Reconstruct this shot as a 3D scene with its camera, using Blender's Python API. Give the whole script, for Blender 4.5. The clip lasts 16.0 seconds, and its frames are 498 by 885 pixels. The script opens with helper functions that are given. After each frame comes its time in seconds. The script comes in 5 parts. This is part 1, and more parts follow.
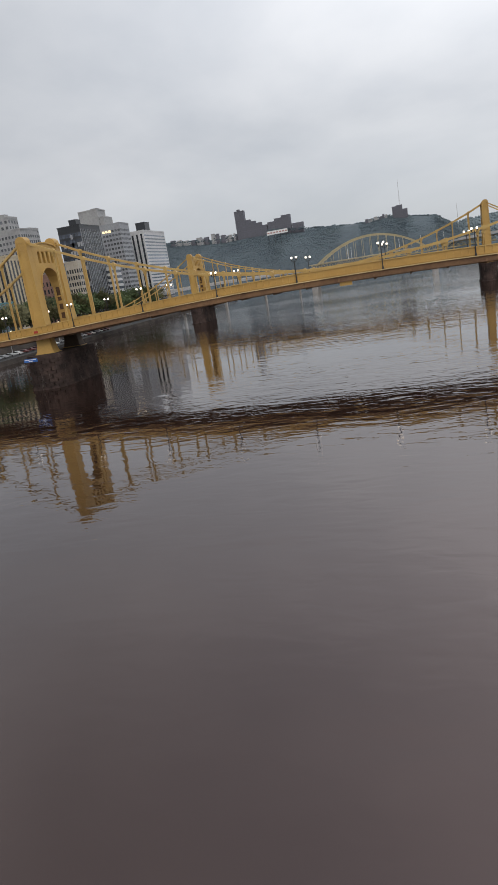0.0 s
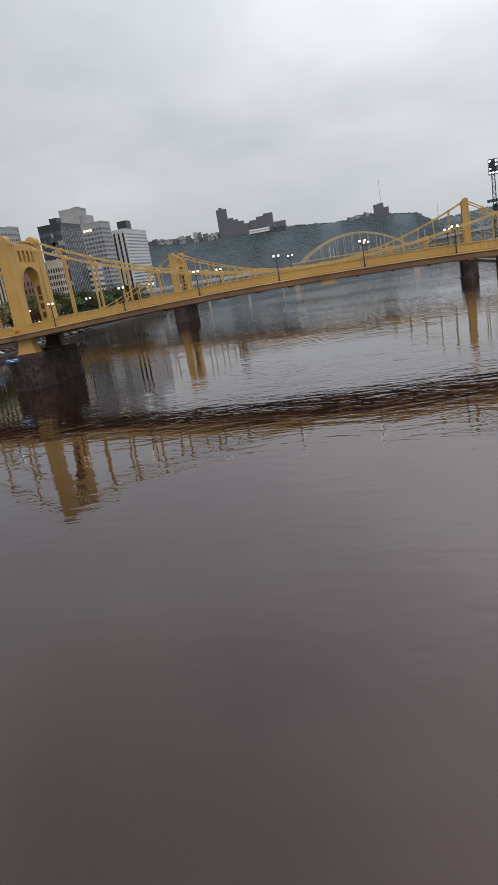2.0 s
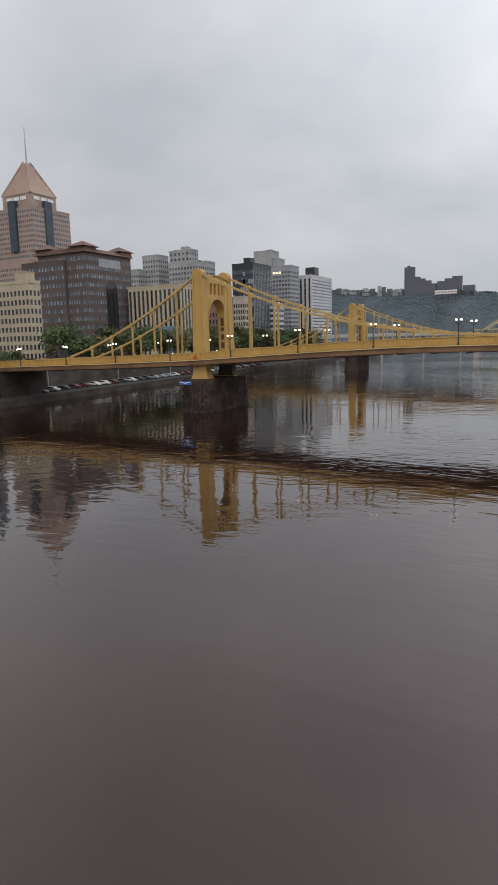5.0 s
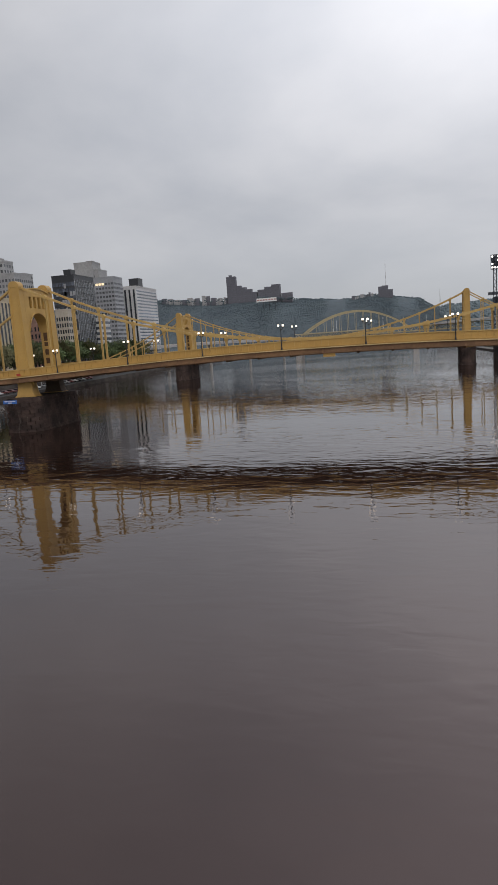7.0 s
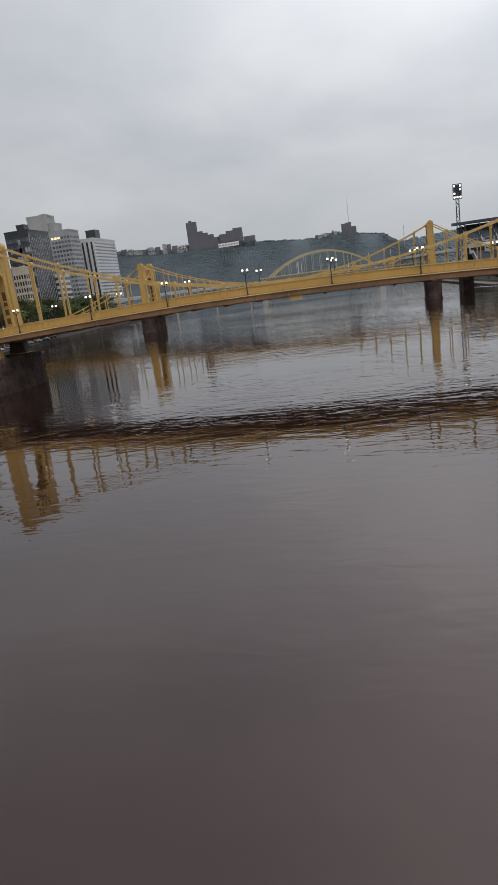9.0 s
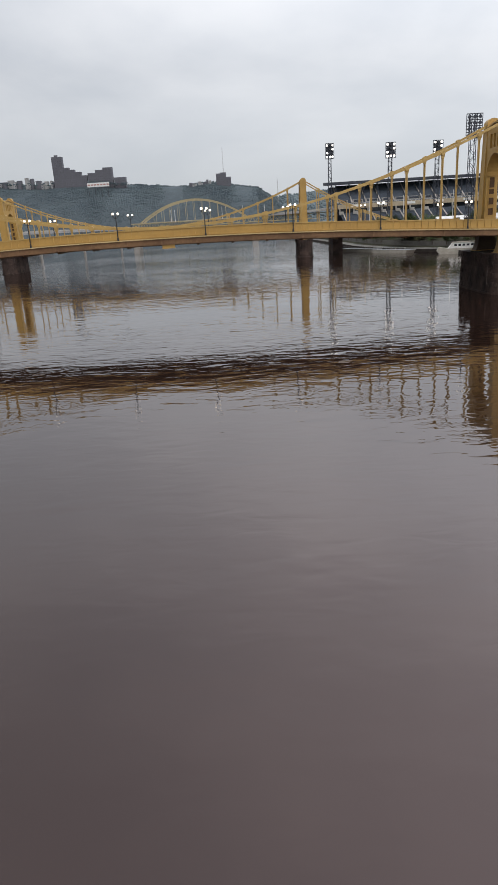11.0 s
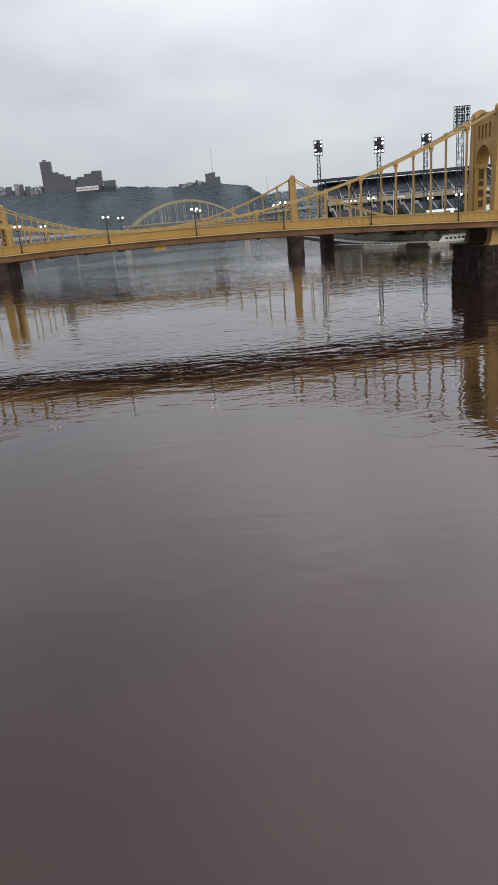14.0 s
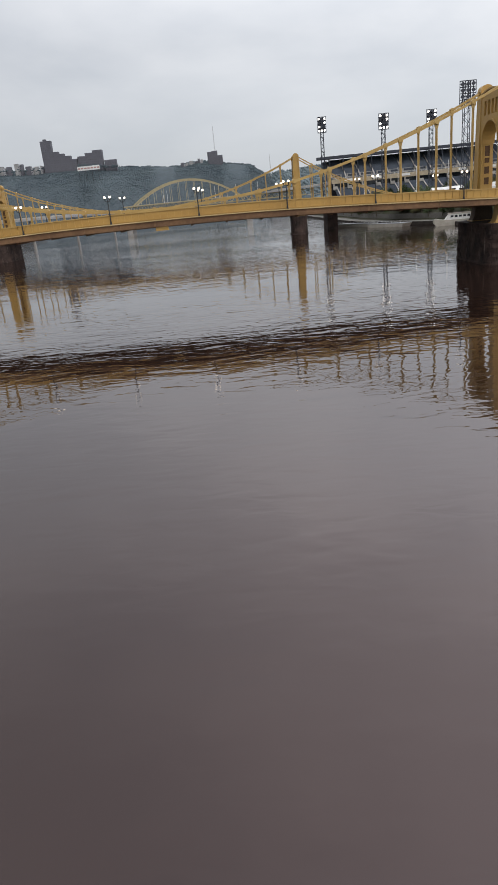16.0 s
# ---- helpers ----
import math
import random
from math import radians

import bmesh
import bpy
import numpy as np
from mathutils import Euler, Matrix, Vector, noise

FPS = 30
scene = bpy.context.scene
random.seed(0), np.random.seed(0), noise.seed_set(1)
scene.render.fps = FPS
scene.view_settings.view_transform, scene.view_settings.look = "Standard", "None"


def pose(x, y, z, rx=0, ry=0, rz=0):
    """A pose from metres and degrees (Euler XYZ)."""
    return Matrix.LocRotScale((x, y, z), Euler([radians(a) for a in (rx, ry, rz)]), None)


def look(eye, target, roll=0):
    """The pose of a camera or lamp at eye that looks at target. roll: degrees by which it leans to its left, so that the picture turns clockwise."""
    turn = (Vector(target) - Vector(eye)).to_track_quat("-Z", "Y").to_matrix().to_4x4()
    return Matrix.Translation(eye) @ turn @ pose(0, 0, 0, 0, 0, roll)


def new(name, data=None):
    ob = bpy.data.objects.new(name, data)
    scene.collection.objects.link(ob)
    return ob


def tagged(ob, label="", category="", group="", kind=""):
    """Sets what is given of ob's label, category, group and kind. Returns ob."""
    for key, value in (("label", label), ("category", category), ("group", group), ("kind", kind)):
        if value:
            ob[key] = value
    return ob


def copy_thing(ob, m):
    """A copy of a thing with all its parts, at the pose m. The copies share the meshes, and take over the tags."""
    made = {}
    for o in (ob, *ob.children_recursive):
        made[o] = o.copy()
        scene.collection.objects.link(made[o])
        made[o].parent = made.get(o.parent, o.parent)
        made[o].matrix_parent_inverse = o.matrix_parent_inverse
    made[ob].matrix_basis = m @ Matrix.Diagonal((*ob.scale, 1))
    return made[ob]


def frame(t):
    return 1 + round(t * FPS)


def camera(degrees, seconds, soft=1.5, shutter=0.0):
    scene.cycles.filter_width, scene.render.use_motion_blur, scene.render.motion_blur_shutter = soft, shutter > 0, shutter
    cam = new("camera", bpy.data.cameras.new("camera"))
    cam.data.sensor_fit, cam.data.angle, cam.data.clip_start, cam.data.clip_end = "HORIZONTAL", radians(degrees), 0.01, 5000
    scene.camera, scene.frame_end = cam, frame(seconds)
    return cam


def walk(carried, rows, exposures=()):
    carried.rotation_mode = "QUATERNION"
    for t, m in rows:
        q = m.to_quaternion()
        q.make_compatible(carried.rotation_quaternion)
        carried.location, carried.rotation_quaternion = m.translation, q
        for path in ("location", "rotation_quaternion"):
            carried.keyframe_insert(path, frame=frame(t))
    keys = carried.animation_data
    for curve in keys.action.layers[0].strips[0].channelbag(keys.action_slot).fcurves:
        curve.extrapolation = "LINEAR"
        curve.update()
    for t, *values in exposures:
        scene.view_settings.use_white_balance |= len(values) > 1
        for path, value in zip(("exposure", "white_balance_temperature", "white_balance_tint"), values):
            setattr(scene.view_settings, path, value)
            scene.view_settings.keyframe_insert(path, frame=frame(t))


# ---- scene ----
EYE = (0.0, 0.0, 15.67)
cam = camera(42.56, 16.0, soft=1.25, shutter=0.2)
TURNS = [(0.0, 75.82, 9.12, 13.97), (0.5, 75.81, 9.67, 13.68), (1.0, 75.56, 9.03, 14.06), (1.5, 75.21, 9.18, 12.47),
         (2.0, 75.45, 9.33, 12.44), (2.5, 75.47, 9.97, 11.87), (3.0, 75.31, 9.8, 11.05), (3.5, 74.58, 9.79, 11.81),
         (4.0, 74.87, 8.39, 13.03), (4.2, 74.9, 8.2, 13.6), (4.3, 75.6, 6.6, 16.0), (4.4, 77.3, 3.2, 25.8),
         (4.5, 78.76, 0.87, 32.67), (4.6, 81.4, 3.16, 33.84), (4.7, 81.4, 2.27, 31.78), (5.1, 81.0, 2.0, 27.0), (5.9, 80.7, 2.2, 18.5),
         (6.5, 80.8, 2.5, 14.6), (6.8, 80.94, 2.94, 13.61), (7.0, 81.15, 4.0, 12.74), (7.5, 81.71, 4.6, 12.54), (8.0, 79.64, 5.63, 11.56),
         (8.5, 78.3, 7.01, 9.97), (9.0, 76.21, 7.45, 9.67), (9.4, 76.85, 7.61, 8.5), (9.5, 76.06, 5.39, 7.02),
         (9.7, 73.2, 3.4, 2.1), (9.9, 73.2, 3.2, -2.4), (10.0, 72.38, 3.42, -3.8), (10.2, 71.19, 0.98, -1.47),
         (10.7, 71.0, 2.4, -1.2), (11.6, 71.1, 4.4, -1.6), (12.3, 71.14, 4.9, -1.75),
         (12.5, 71.14, 4.97, -1.78), (13.0, 70.91, 4.72, -1.8), (13.5, 70.91, 4.87, -1.95), (14.0, 70.89, 4.96, -2.01),
         (14.5, 70.74, 4.75, -2.02), (15.0, 70.59, 4.66, -2.11), (15.5, 70.02, 4.77, -2.23), (16.0, 69.26, 5.33, -1.77)]
walk(cam, [(t, pose(*EYE, rx, ry, rz)) for t, rx, ry, rz in TURNS],
     [(0.0, 0.09, 7000, 14), (4.0, 0.09, 7000, 14), (4.7, 0.06, 7000, 14), (6.8, -0.15, 7010, 16), (7.6, -0.2, 7010, 16), (9.0, -0.08, 7010, 14),
      (9.7, 0.12, 7000, 14), (10.2, 0.18, 6990, 14), (12.3, 0.17, 6960, 14), (16.0, 0.17, 6960, 14)])

# ---- sky and light ----
world = bpy.data.worlds.new("overcast")
scene.world = world
world.use_nodes = True
wt = world.node_tree
wt.nodes.clear()


def wn(kind, **kw):
    n = wt.nodes.new(kind)
    for k, v in kw.items():
        n.inputs[k].default_value = v
    return n


w_out = wn("ShaderNodeOutputWorld")
w_bg = wn("ShaderNodeBackground")
w_sky = wn("ShaderNodeTexSky")
w_sky.sky_type = "NISHITA"
w_sky.sun_disc = False
w_sky.sun_elevation = radians(38)
w_sky.sun_rotation = radians(160)
w_co = wn("ShaderNodeTexCoord")
# cloud deck: directions flattened onto a plane overhead
w_sep = wn("ShaderNodeSeparateXYZ")
wt.links.new(w_co.outputs["Generated"], w_sep.inputs[0])
w_up = wn("ShaderNodeMath")
w_up.operation = "ADD"
w_abs = wn("ShaderNodeMath")
w_abs.operation = "ABSOLUTE"
wt.links.new(w_sep.outputs["Z"], w_abs.inputs[0])
wt.links.new(w_abs.outputs[0], w_up.inputs[0])
w_up.inputs[1].default_value = 0.30
w_dx = wn("ShaderNodeMath")
w_dx.operation = "DIVIDE"
w_dy = wn("ShaderNodeMath")
w_dy.operation = "DIVIDE"
for n, o in ((w_dx, "X"), (w_dy, "Y")):
    wt.links.new(w_sep.outputs[o], n.inputs[0])
    wt.links.new(w_up.outputs[0], n.inputs[1])
w_cmb = wn("ShaderNodeCombineXYZ")
wt.links.new(w_dx.outputs[0], w_cmb.inputs[0])
wt.links.new(w_dy.outputs[0], w_cmb.inputs[1])
w_n1 = wn("ShaderNodeTexNoise", Scale=1.15, Detail=7.0, Roughness=0.5, Distortion=0.15)
w_n2 = wn("ShaderNodeTexNoise", Scale=0.45, Detail=3.0, Roughness=0.5)
for n in (w_n1, w_n2):
    wt.links.new(w_cmb.outputs[0], n.inputs["Vector"])
w_mix = wn("ShaderNodeMath")
w_mix.operation = "MULTIPLY_ADD"
wt.links.new(w_n1.outputs["Fac"], w_mix.inputs[0])
w_mix.inputs[1].default_value = 0.62
w_half = wn("ShaderNodeMath")
w_half.operation = "MULTIPLY"
wt.links.new(w_n2.outputs["Fac"], w_half.inputs[0])
w_half.inputs[1].default_value = 0.38
wt.links.new(w_half.outputs[0], w_mix.inputs[2])
w_ramp = wn("ShaderNodeValToRGB")
wt.links.new(w_mix.outputs[0], w_ramp.inputs[0])
w_ramp.color_ramp.elements[0].position, w_ramp.color_ramp.elements[0].color = 0.40, (0.52, 0.585, 0.66, 1)
w_ramp.color_ramp.elements[1].position, w_ramp.color_ramp.elements[1].color = 0.61, (0.76, 0.82, 0.88, 1)
# duller towards the horizon
w_hor = wn("ShaderNodeMapRange")
wt.links.new(w_abs.outputs[0], w_hor.inputs[0])
w_hor.inputs[1].default_value, w_hor.inputs[2].default_value, w_hor.inputs[3].default_value, w_hor.inputs[4].default_value = 0.0, 0.2, 1.0, 0.0
w_hz = wn("ShaderNodeMix")
w_hz.data_type = "RGBA"
wt.links.new(w_hor.outputs[0], w_hz.inputs["Factor"])
wt.links.new(w_ramp.outputs[0], w_hz.inputs[6])
w_hz.inputs[7].default_value = (0.425, 0.485, 0.55, 1)
w_add = wn("ShaderNodeMix")
w_add.data_type, w_add.blend_type = "RGBA", "MIX"
w_add.inputs["Factor"].default_value = 0.93
w_skyd = wn("ShaderNodeVectorMath")
w_skyd.operation = "SCALE"
w_skyd.inputs["Scale"].default_value = 0.1
wt.links.new(w_sky.outputs[0], w_skyd.inputs[0])
wt.links.new(w_skyd.outputs[0], w_add.inputs[6])
wt.links.new(w_hz.outputs[2], w_add.inputs[7])
# an overcast sky is brightest overhead
w_zen = wn("ShaderNodeMapRange")
wt.links.new(w_abs.outputs[0], w_zen.inputs[0])
w_zen.inputs[1].default_value, w_zen.inputs[2].default_value, w_zen.inputs[3].default_value, w_zen.inputs[4].default_value = 0.2, 0.42, 1.0, 1.42
w_lum = wn("ShaderNodeVectorMath")
w_lum.operation = "SCALE"
wt.links.new(w_add.outputs[2], w_lum.inputs[0])
# and brighter towards the side where the sun stands behind the cloud, the more so higher up
w_side = wn("ShaderNodeMath")
w_side.operation = "MULTIPLY_ADD"
wt.links.new(w_sep.outputs["X"], w_side.inputs[0])
w_side.inputs[1].default_value, w_side.inputs[2].default_value = 0.27, 1.0
w_high = wn("ShaderNodeMapRange")
wt.links.new(w_sep.outputs["X"], w_high.inputs[0])
w_high.inputs[1].default_value, w_high.inputs[2].default_value, w_high.inputs[3].default_value, w_high.inputs[4].default_value = -0.5, 0.5, 0.66, 1.5
w_lift = wn("ShaderNodeMapRange")
w_lift.interpolation_type = "SMOOTHSTEP"
wt.links.new(w_abs.outputs[0], w_lift.inputs[0])
w_lift.inputs[1].default_value, w_lift.inputs[2].default_value = 0.15, 0.45
w_grad = wn("ShaderNodeMix")
wt.links.new(w_lift.outputs[0], w_grad.inputs["Factor"])
wt.links.new(w_side.outputs[0], w_grad.inputs[2])
wt.links.new(w_high.outputs[0], w_grad.inputs[3])
w_both = wn("ShaderNodeMath")
w_both.operation = "MULTIPLY"
wt.links.new(w_zen.outputs[0], w_both.inputs[0])
wt.links.new(w_grad.outputs[0], w_both.inputs[1])
wt.links.new(w_both.outputs[0], w_lum.inputs["Scale"])
wt.links.new(w_lum.outputs[0], w_bg.inputs[0])
w_bg.inputs[1].default_value = 1.0
wt.links.new(w_bg.outputs[0], w_out.inputs[0])

sun = new("sun", bpy.data.lights.new("sun", "SUN"))
sun.data.energy, sun.data.angle, sun.data.color = 0.5, radians(25), (1.0, 0.96, 0.9)
sun.matrix_world = look((60, -160, 140), (0, 0, 0))
scene.view_settings.exposure = 0.0


# ---- materials ----
def mat(name, base, rough=0.6, metal=0.0, second=None, scale=1.0, fine=12.0, bump=0.0, bump_size=0.05, spread=0.25, stretch=(1, 1, 1), emit=0.0, spec=0.5, rnd=0.0, grain=0.15):
    """Procedural surface: large patches towards the second colour, fine grain, relief, optional value shift per object."""
    m = bpy.data.materials.new(name)
    m.use_nodes = True
    nt = m.node_tree
    bs = nt.nodes["Principled BSDF"]
    bs.inputs["Roughness"].default_value, bs.inputs["Metallic"].default_value = rough, metal
    bs.inputs["Specular IOR Level"].default_value = spec
    second = second or tuple(c * (1 - spread) for c in base)
    co = nt.nodes.new("ShaderNodeTexCoord")
    mp = nt.nodes.new("ShaderNodeMapping")
    mp.inputs["Scale"].default_value = stretch
    nt.links.new(co.outputs["Object"], mp.inputs[0])
    big, small = nt.nodes.new("ShaderNodeTexNoise"), nt.nodes.new("ShaderNodeTexNoise")
    big.inputs["Scale"].default_value, big.inputs["Detail"].default_value = scale, 5
    small.inputs["Scale"].default_value, small.inputs["Detail"].default_value = fine, 4
    for n in (big, small):
        nt.links.new(mp.outputs[0], n.inputs["Vector"])
    ramp = nt.nodes.new("ShaderNodeValToRGB")
    ramp.color_ramp.elements[0].position, ramp.color_ramp.elements[1].position = 0.36, 0.64
    ramp.color_ramp.elements[0].color, ramp.color_ramp.elements[1].color = (*second, 1), (*base, 1)
    nt.links.new(big.outputs["Fac"], ramp.inputs[0])
    mul = nt.nodes.new("ShaderNodeMix")
    mul.data_type, mul.blend_type = "RGBA", "MULTIPLY"
    mul.inputs["Factor"].default_value = 1.0
    r2 = nt.nodes.new("ShaderNodeMapRange")
    r2.inputs[1].default_value, r2.inputs[2].default_value, r2.inputs[3].default_value, r2.inputs[4].default_value = 0.3, 0.7, 1 - grain, 1 + grain * 0.7
    nt.links.new(small.outputs["Fac"], r2.inputs[0])
    nt.links.new(ramp.outputs[0], mul.inputs[6])
    last = r2.outputs[0]
    if rnd:
        oi = nt.nodes.new("ShaderNodeObjectInfo")
        r3 = nt.nodes.new("ShaderNodeMapRange")
        r3.inputs[3].default_value, r3.inputs[4].default_value = 1 - rnd, 1 + rnd
        nt.links.new(oi.outputs["Random"], r3.inputs[0])
        mm = nt.nodes.new("ShaderNodeMath")
        mm.operation = "MULTIPLY"
        nt.links.new(r2.outputs[0], mm.inputs[0])
        nt.links.new(r3.outputs[0], mm.inputs[1])
        last = mm.outputs[0]
    nt.links.new(last, mul.inputs[7])
    nt.links.new(mul.outputs[2], bs.inputs["Base Color"])
    if bump:
        bp = nt.nodes.new("ShaderNodeBump")
        bp.inputs["Strength"].default_value, bp.inputs["Distance"].default_value = bump, bump_size
        nt.links.new(small.outputs["Fac"], bp.inputs["Height"])
        nt.links.new(bp.outputs[0], bs.inputs["Normal"])
    if emit:
        bs.inputs["Emission Color"].default_value = (*base, 1)
        bs.inputs["Emission Strength"].default_value = emit
    return m


YELLOW = mat("aged_yellow_paint", (0.49, 0.30, 0.083), 0.5, second=(0.42, 0.25, 0.068), scale=0.22, fine=3.0, grain=0.05)
YELLOW_PALE = mat("pale_yellow_paint", (0.50, 0.335, 0.115), 0.5, second=(0.44, 0.28, 0.09), scale=0.3, fine=3.0, grain=0.05)
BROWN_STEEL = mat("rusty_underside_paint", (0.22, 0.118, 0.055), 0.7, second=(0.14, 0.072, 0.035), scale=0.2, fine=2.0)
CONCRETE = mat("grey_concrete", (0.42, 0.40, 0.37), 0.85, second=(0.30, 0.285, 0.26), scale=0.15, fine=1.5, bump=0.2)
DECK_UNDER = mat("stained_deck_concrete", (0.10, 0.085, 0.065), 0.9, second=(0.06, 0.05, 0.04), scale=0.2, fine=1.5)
LIP = mat("pale_slab_edge", (0.62, 0.46, 0.24), 0.8, second=(0.50, 0.36, 0.17), scale=0.2, fine=2.0)
ASPHALT = mat("asphalt", (0.06, 0.06, 0.062), 0.9, second=(0.045, 0.045, 0.047), scale=0.2, fine=6.0, bump=0.2)
# dark version of the yellow steel: shade under the deck put into the colour
SHADED_STEEL = mat("soot_blackened_paint", (0.12, 0.083, 0.055), 0.8, second=(0.075, 0.052, 0.037), scale=0.4, fine=2.5)


def stone_material():
    """Sooty sandstone: value shift per block, broad black blotches, pale lime runs down the face."""
    m = mat("soot_dark_sandstone", (0.072, 0.049, 0.042), 0.92, bump=0.6, bump_size=0.08, rnd=0.13, spec=0.12, second=(0.028, 0.022, 0.020), scale=0.32, fine=2.0)
    nt = m.node_tree
    geo = nt.nodes.new("ShaderNodeNewGeometry")
    for n in nt.nodes:
        if n.type == "MAPPING":
            nt.links.new(geo.outputs["Position"], n.inputs[0])
    runs = nt.nodes.new("ShaderNodeMapping")
    runs.inputs["Scale"].default_value = (1.3, 1.3, 0.35)
    nt.links.new(geo.outputs["Position"], runs.inputs[0])
    lime = nt.nodes.new("ShaderNodeTexNoise")
    lime.inputs["Scale"].default_value, lime.inputs["Detail"].default_value, lime.inputs["Roughness"].default_value = 0.9, 8, 0.7
    nt.links.new(runs.outputs[0], lime.inputs["Vector"])
    amount = nt.nodes.new("ShaderNodeMapRange")
    amount.inputs[1].default_value, amount.inputs[2].default_value, amount.inputs[3].default_value, amount.inputs[4].default_value = 0.58, 0.74, 0.0, 0.75
    nt.links.new(lime.outputs["Fac"], amount.inputs[0])
    mix = nt.nodes.new("ShaderNodeMix")
    mix.data_type = "RGBA"
    bs = nt.nodes["Principled BSDF"]
    nt.links.new(amount.outputs[0], mix.inputs["Factor"])
    nt.links.new(bs.inputs["Base Color"].links[0].from_socket, mix.inputs[6])
    mix.inputs[7].default_value = (0.20, 0.165, 0.145, 1)
    nt.links.new(mix.outputs[2], bs.inputs["Base Color"])
    return m


STONE = stone_material()
MORTAR = mat("dark_mortar", (0.046, 0.035, 0.031), 0.95, scale=0.6, fine=4.0)
HOLE_DARK = mat("shaded_steel_pocket", (0.11, 0.055, 0.025), 0.8, spread=0.3)
BLACK_IRON = mat("black_iron", (0.025, 0.026, 0.028), 0.5, scale=1.0, fine=8.0)
GLOBE = mat("lit_lamp_globe", (1.0, 0.93, 0.80), 0.3, emit=1.7, spread=0.02)
BLUE_SIGN = mat("blue_sign_enamel", (0.03, 0.14, 0.46), 0.4, spread=0.1)
WHITE_PAINT = mat("white_paint", (0.78, 0.78, 0.76), 0.6, spread=0.12, scale=0.4)
RED_PAINT = mat("red_paint", (0.45, 0.05, 0.03), 0.5, spread=0.2)


# ---- helpers of this scene ----
def box(bm, c, s, rot=None):
    """A box of size s at centre c."""
    m = Matrix.Translation(c) @ (rot or Matrix.Identity(4)) @ Matrix.Diagonal((*s, 1))
    return bmesh.ops.create_cube(bm, size=1, matrix=m)["verts"]


def beam(bm, p, q, w, hgt):
    """A bar from p to q, w wide and hgt high."""
    p, q = Vector(p), Vector(q)
    d = q - p
    x = d.normalized()
    up = Vector((0, 0, 1)) if abs(x.z) < 0.98 else Vector((0, 1, 0))
    y = up.cross(x).normalized()
    z = x.cross(y)
    rot = Matrix((x, y, z)).transposed().to_4x4()
    return box(bm, (p + q) / 2, (d.length, w, hgt), rot)


def rod(bm, p, q, r0, r1=None, seg=8):
    """A round, tapered bar from p to q."""
    p, q = Vector(p), Vector(q)
    d = q - p
    m = Matrix.Translation((p + q) / 2) @ d.to_track_quat("Z", "Y").to_matrix().to_4x4()
    return bmesh.ops.create_cone(bm, cap_ends=True, segments=seg, radius1=r0, radius2=r0 if r1 is None else r1, depth=d.length, matrix=m)["verts"]


def tube(bm, pts, r, seg=6):
    """A round bar bent along points."""
    pts = [Vector(p) for p in pts]
    rings = []
    for i, p in enumerate(pts):
        d = (pts[min(i + 1, len(pts) - 1)] - pts[max(i - 1, 0)]).normalized()
        u = d.orthogonal().normalized() if abs(d.y) > 0.9 else Vector((0, 1, 0))
        v = d.cross(u).normalized()
        rings.append([bm.verts.new(p + (u * math.cos(a) + v * math.sin(a)) * r) for a in [2 * math.pi * k / seg for k in range(seg)]])
    bm.faces.new(rings[0])
    bm.faces.new(rings[-1][::-1])
    for a, b in zip(rings, rings[1:]):
        for k in range(seg):
            bm.faces.new((a[k], a[(k + 1) % seg], b[(k + 1) % seg], b[k]))


def ball(bm, c, r, sub=2, squash=(1, 1, 1)):
    return bmesh.ops.create_icosphere(bm, subdivisions=sub, radius=r, matrix=Matrix.Translation(c) @ Matrix.Diagonal((*squash, 1)))["verts"]


def prism(bm, pts, axis, a, b):
    """An outline (u, v) drawn out along an axis from a to b."""
    def at(u, v, k):
        return {"x": (k, u, v), "y": (u, k, v), "z": (u, v, k)}[axis]
    lo, hi = [bm.verts.new(at(u, v, a)) for u, v in pts], [bm.verts.new(at(u, v, b)) for u, v in pts]
    n = len(pts)
    bm.faces.new(lo)
    bm.faces.new(hi[::-1])
    for i in range(n):
        bm.faces.new((lo[i], lo[(i + 1) % n], hi[(i + 1) % n], hi[i]))


def finish(name, bm, material, smooth=False):
    bmesh.ops.recalc_face_normals(bm, faces=bm.faces)
    me = bpy.data.meshes.new(name)
    bm.to_mesh(me)
    bm.free()
    for m in material if isinstance(material, (list, tuple)) else (material,):
        me.materials.append(m)
    if smooth:
        me.shade_smooth()
    return me


def part(name, bm, material, parent, label="", smooth=False):
    """Links a bmesh as one mesh object under a thing or a part."""
    ob = new(name, finish(name, bm, material, smooth))
    ob.parent = parent
    return tagged(ob, label)


def again(ob, parent, m=None):
    """Another piece on the same mesh."""
    o = new(ob.name.split(".")[0], ob.data)
    o.parent = parent
    if m is not None:
        o.matrix_basis = m
    return o


def thing(name, m, label, category, group="", kind=""):
    ob = new(name)
    ob.empty_display_size = 0.5
    ob.matrix_basis = m
    return tagged(ob, label, category, group, kind)


def lerp_table(tab, s):
    return float(np.interp(s, [a for a, _ in tab], [b for _, b in tab]))


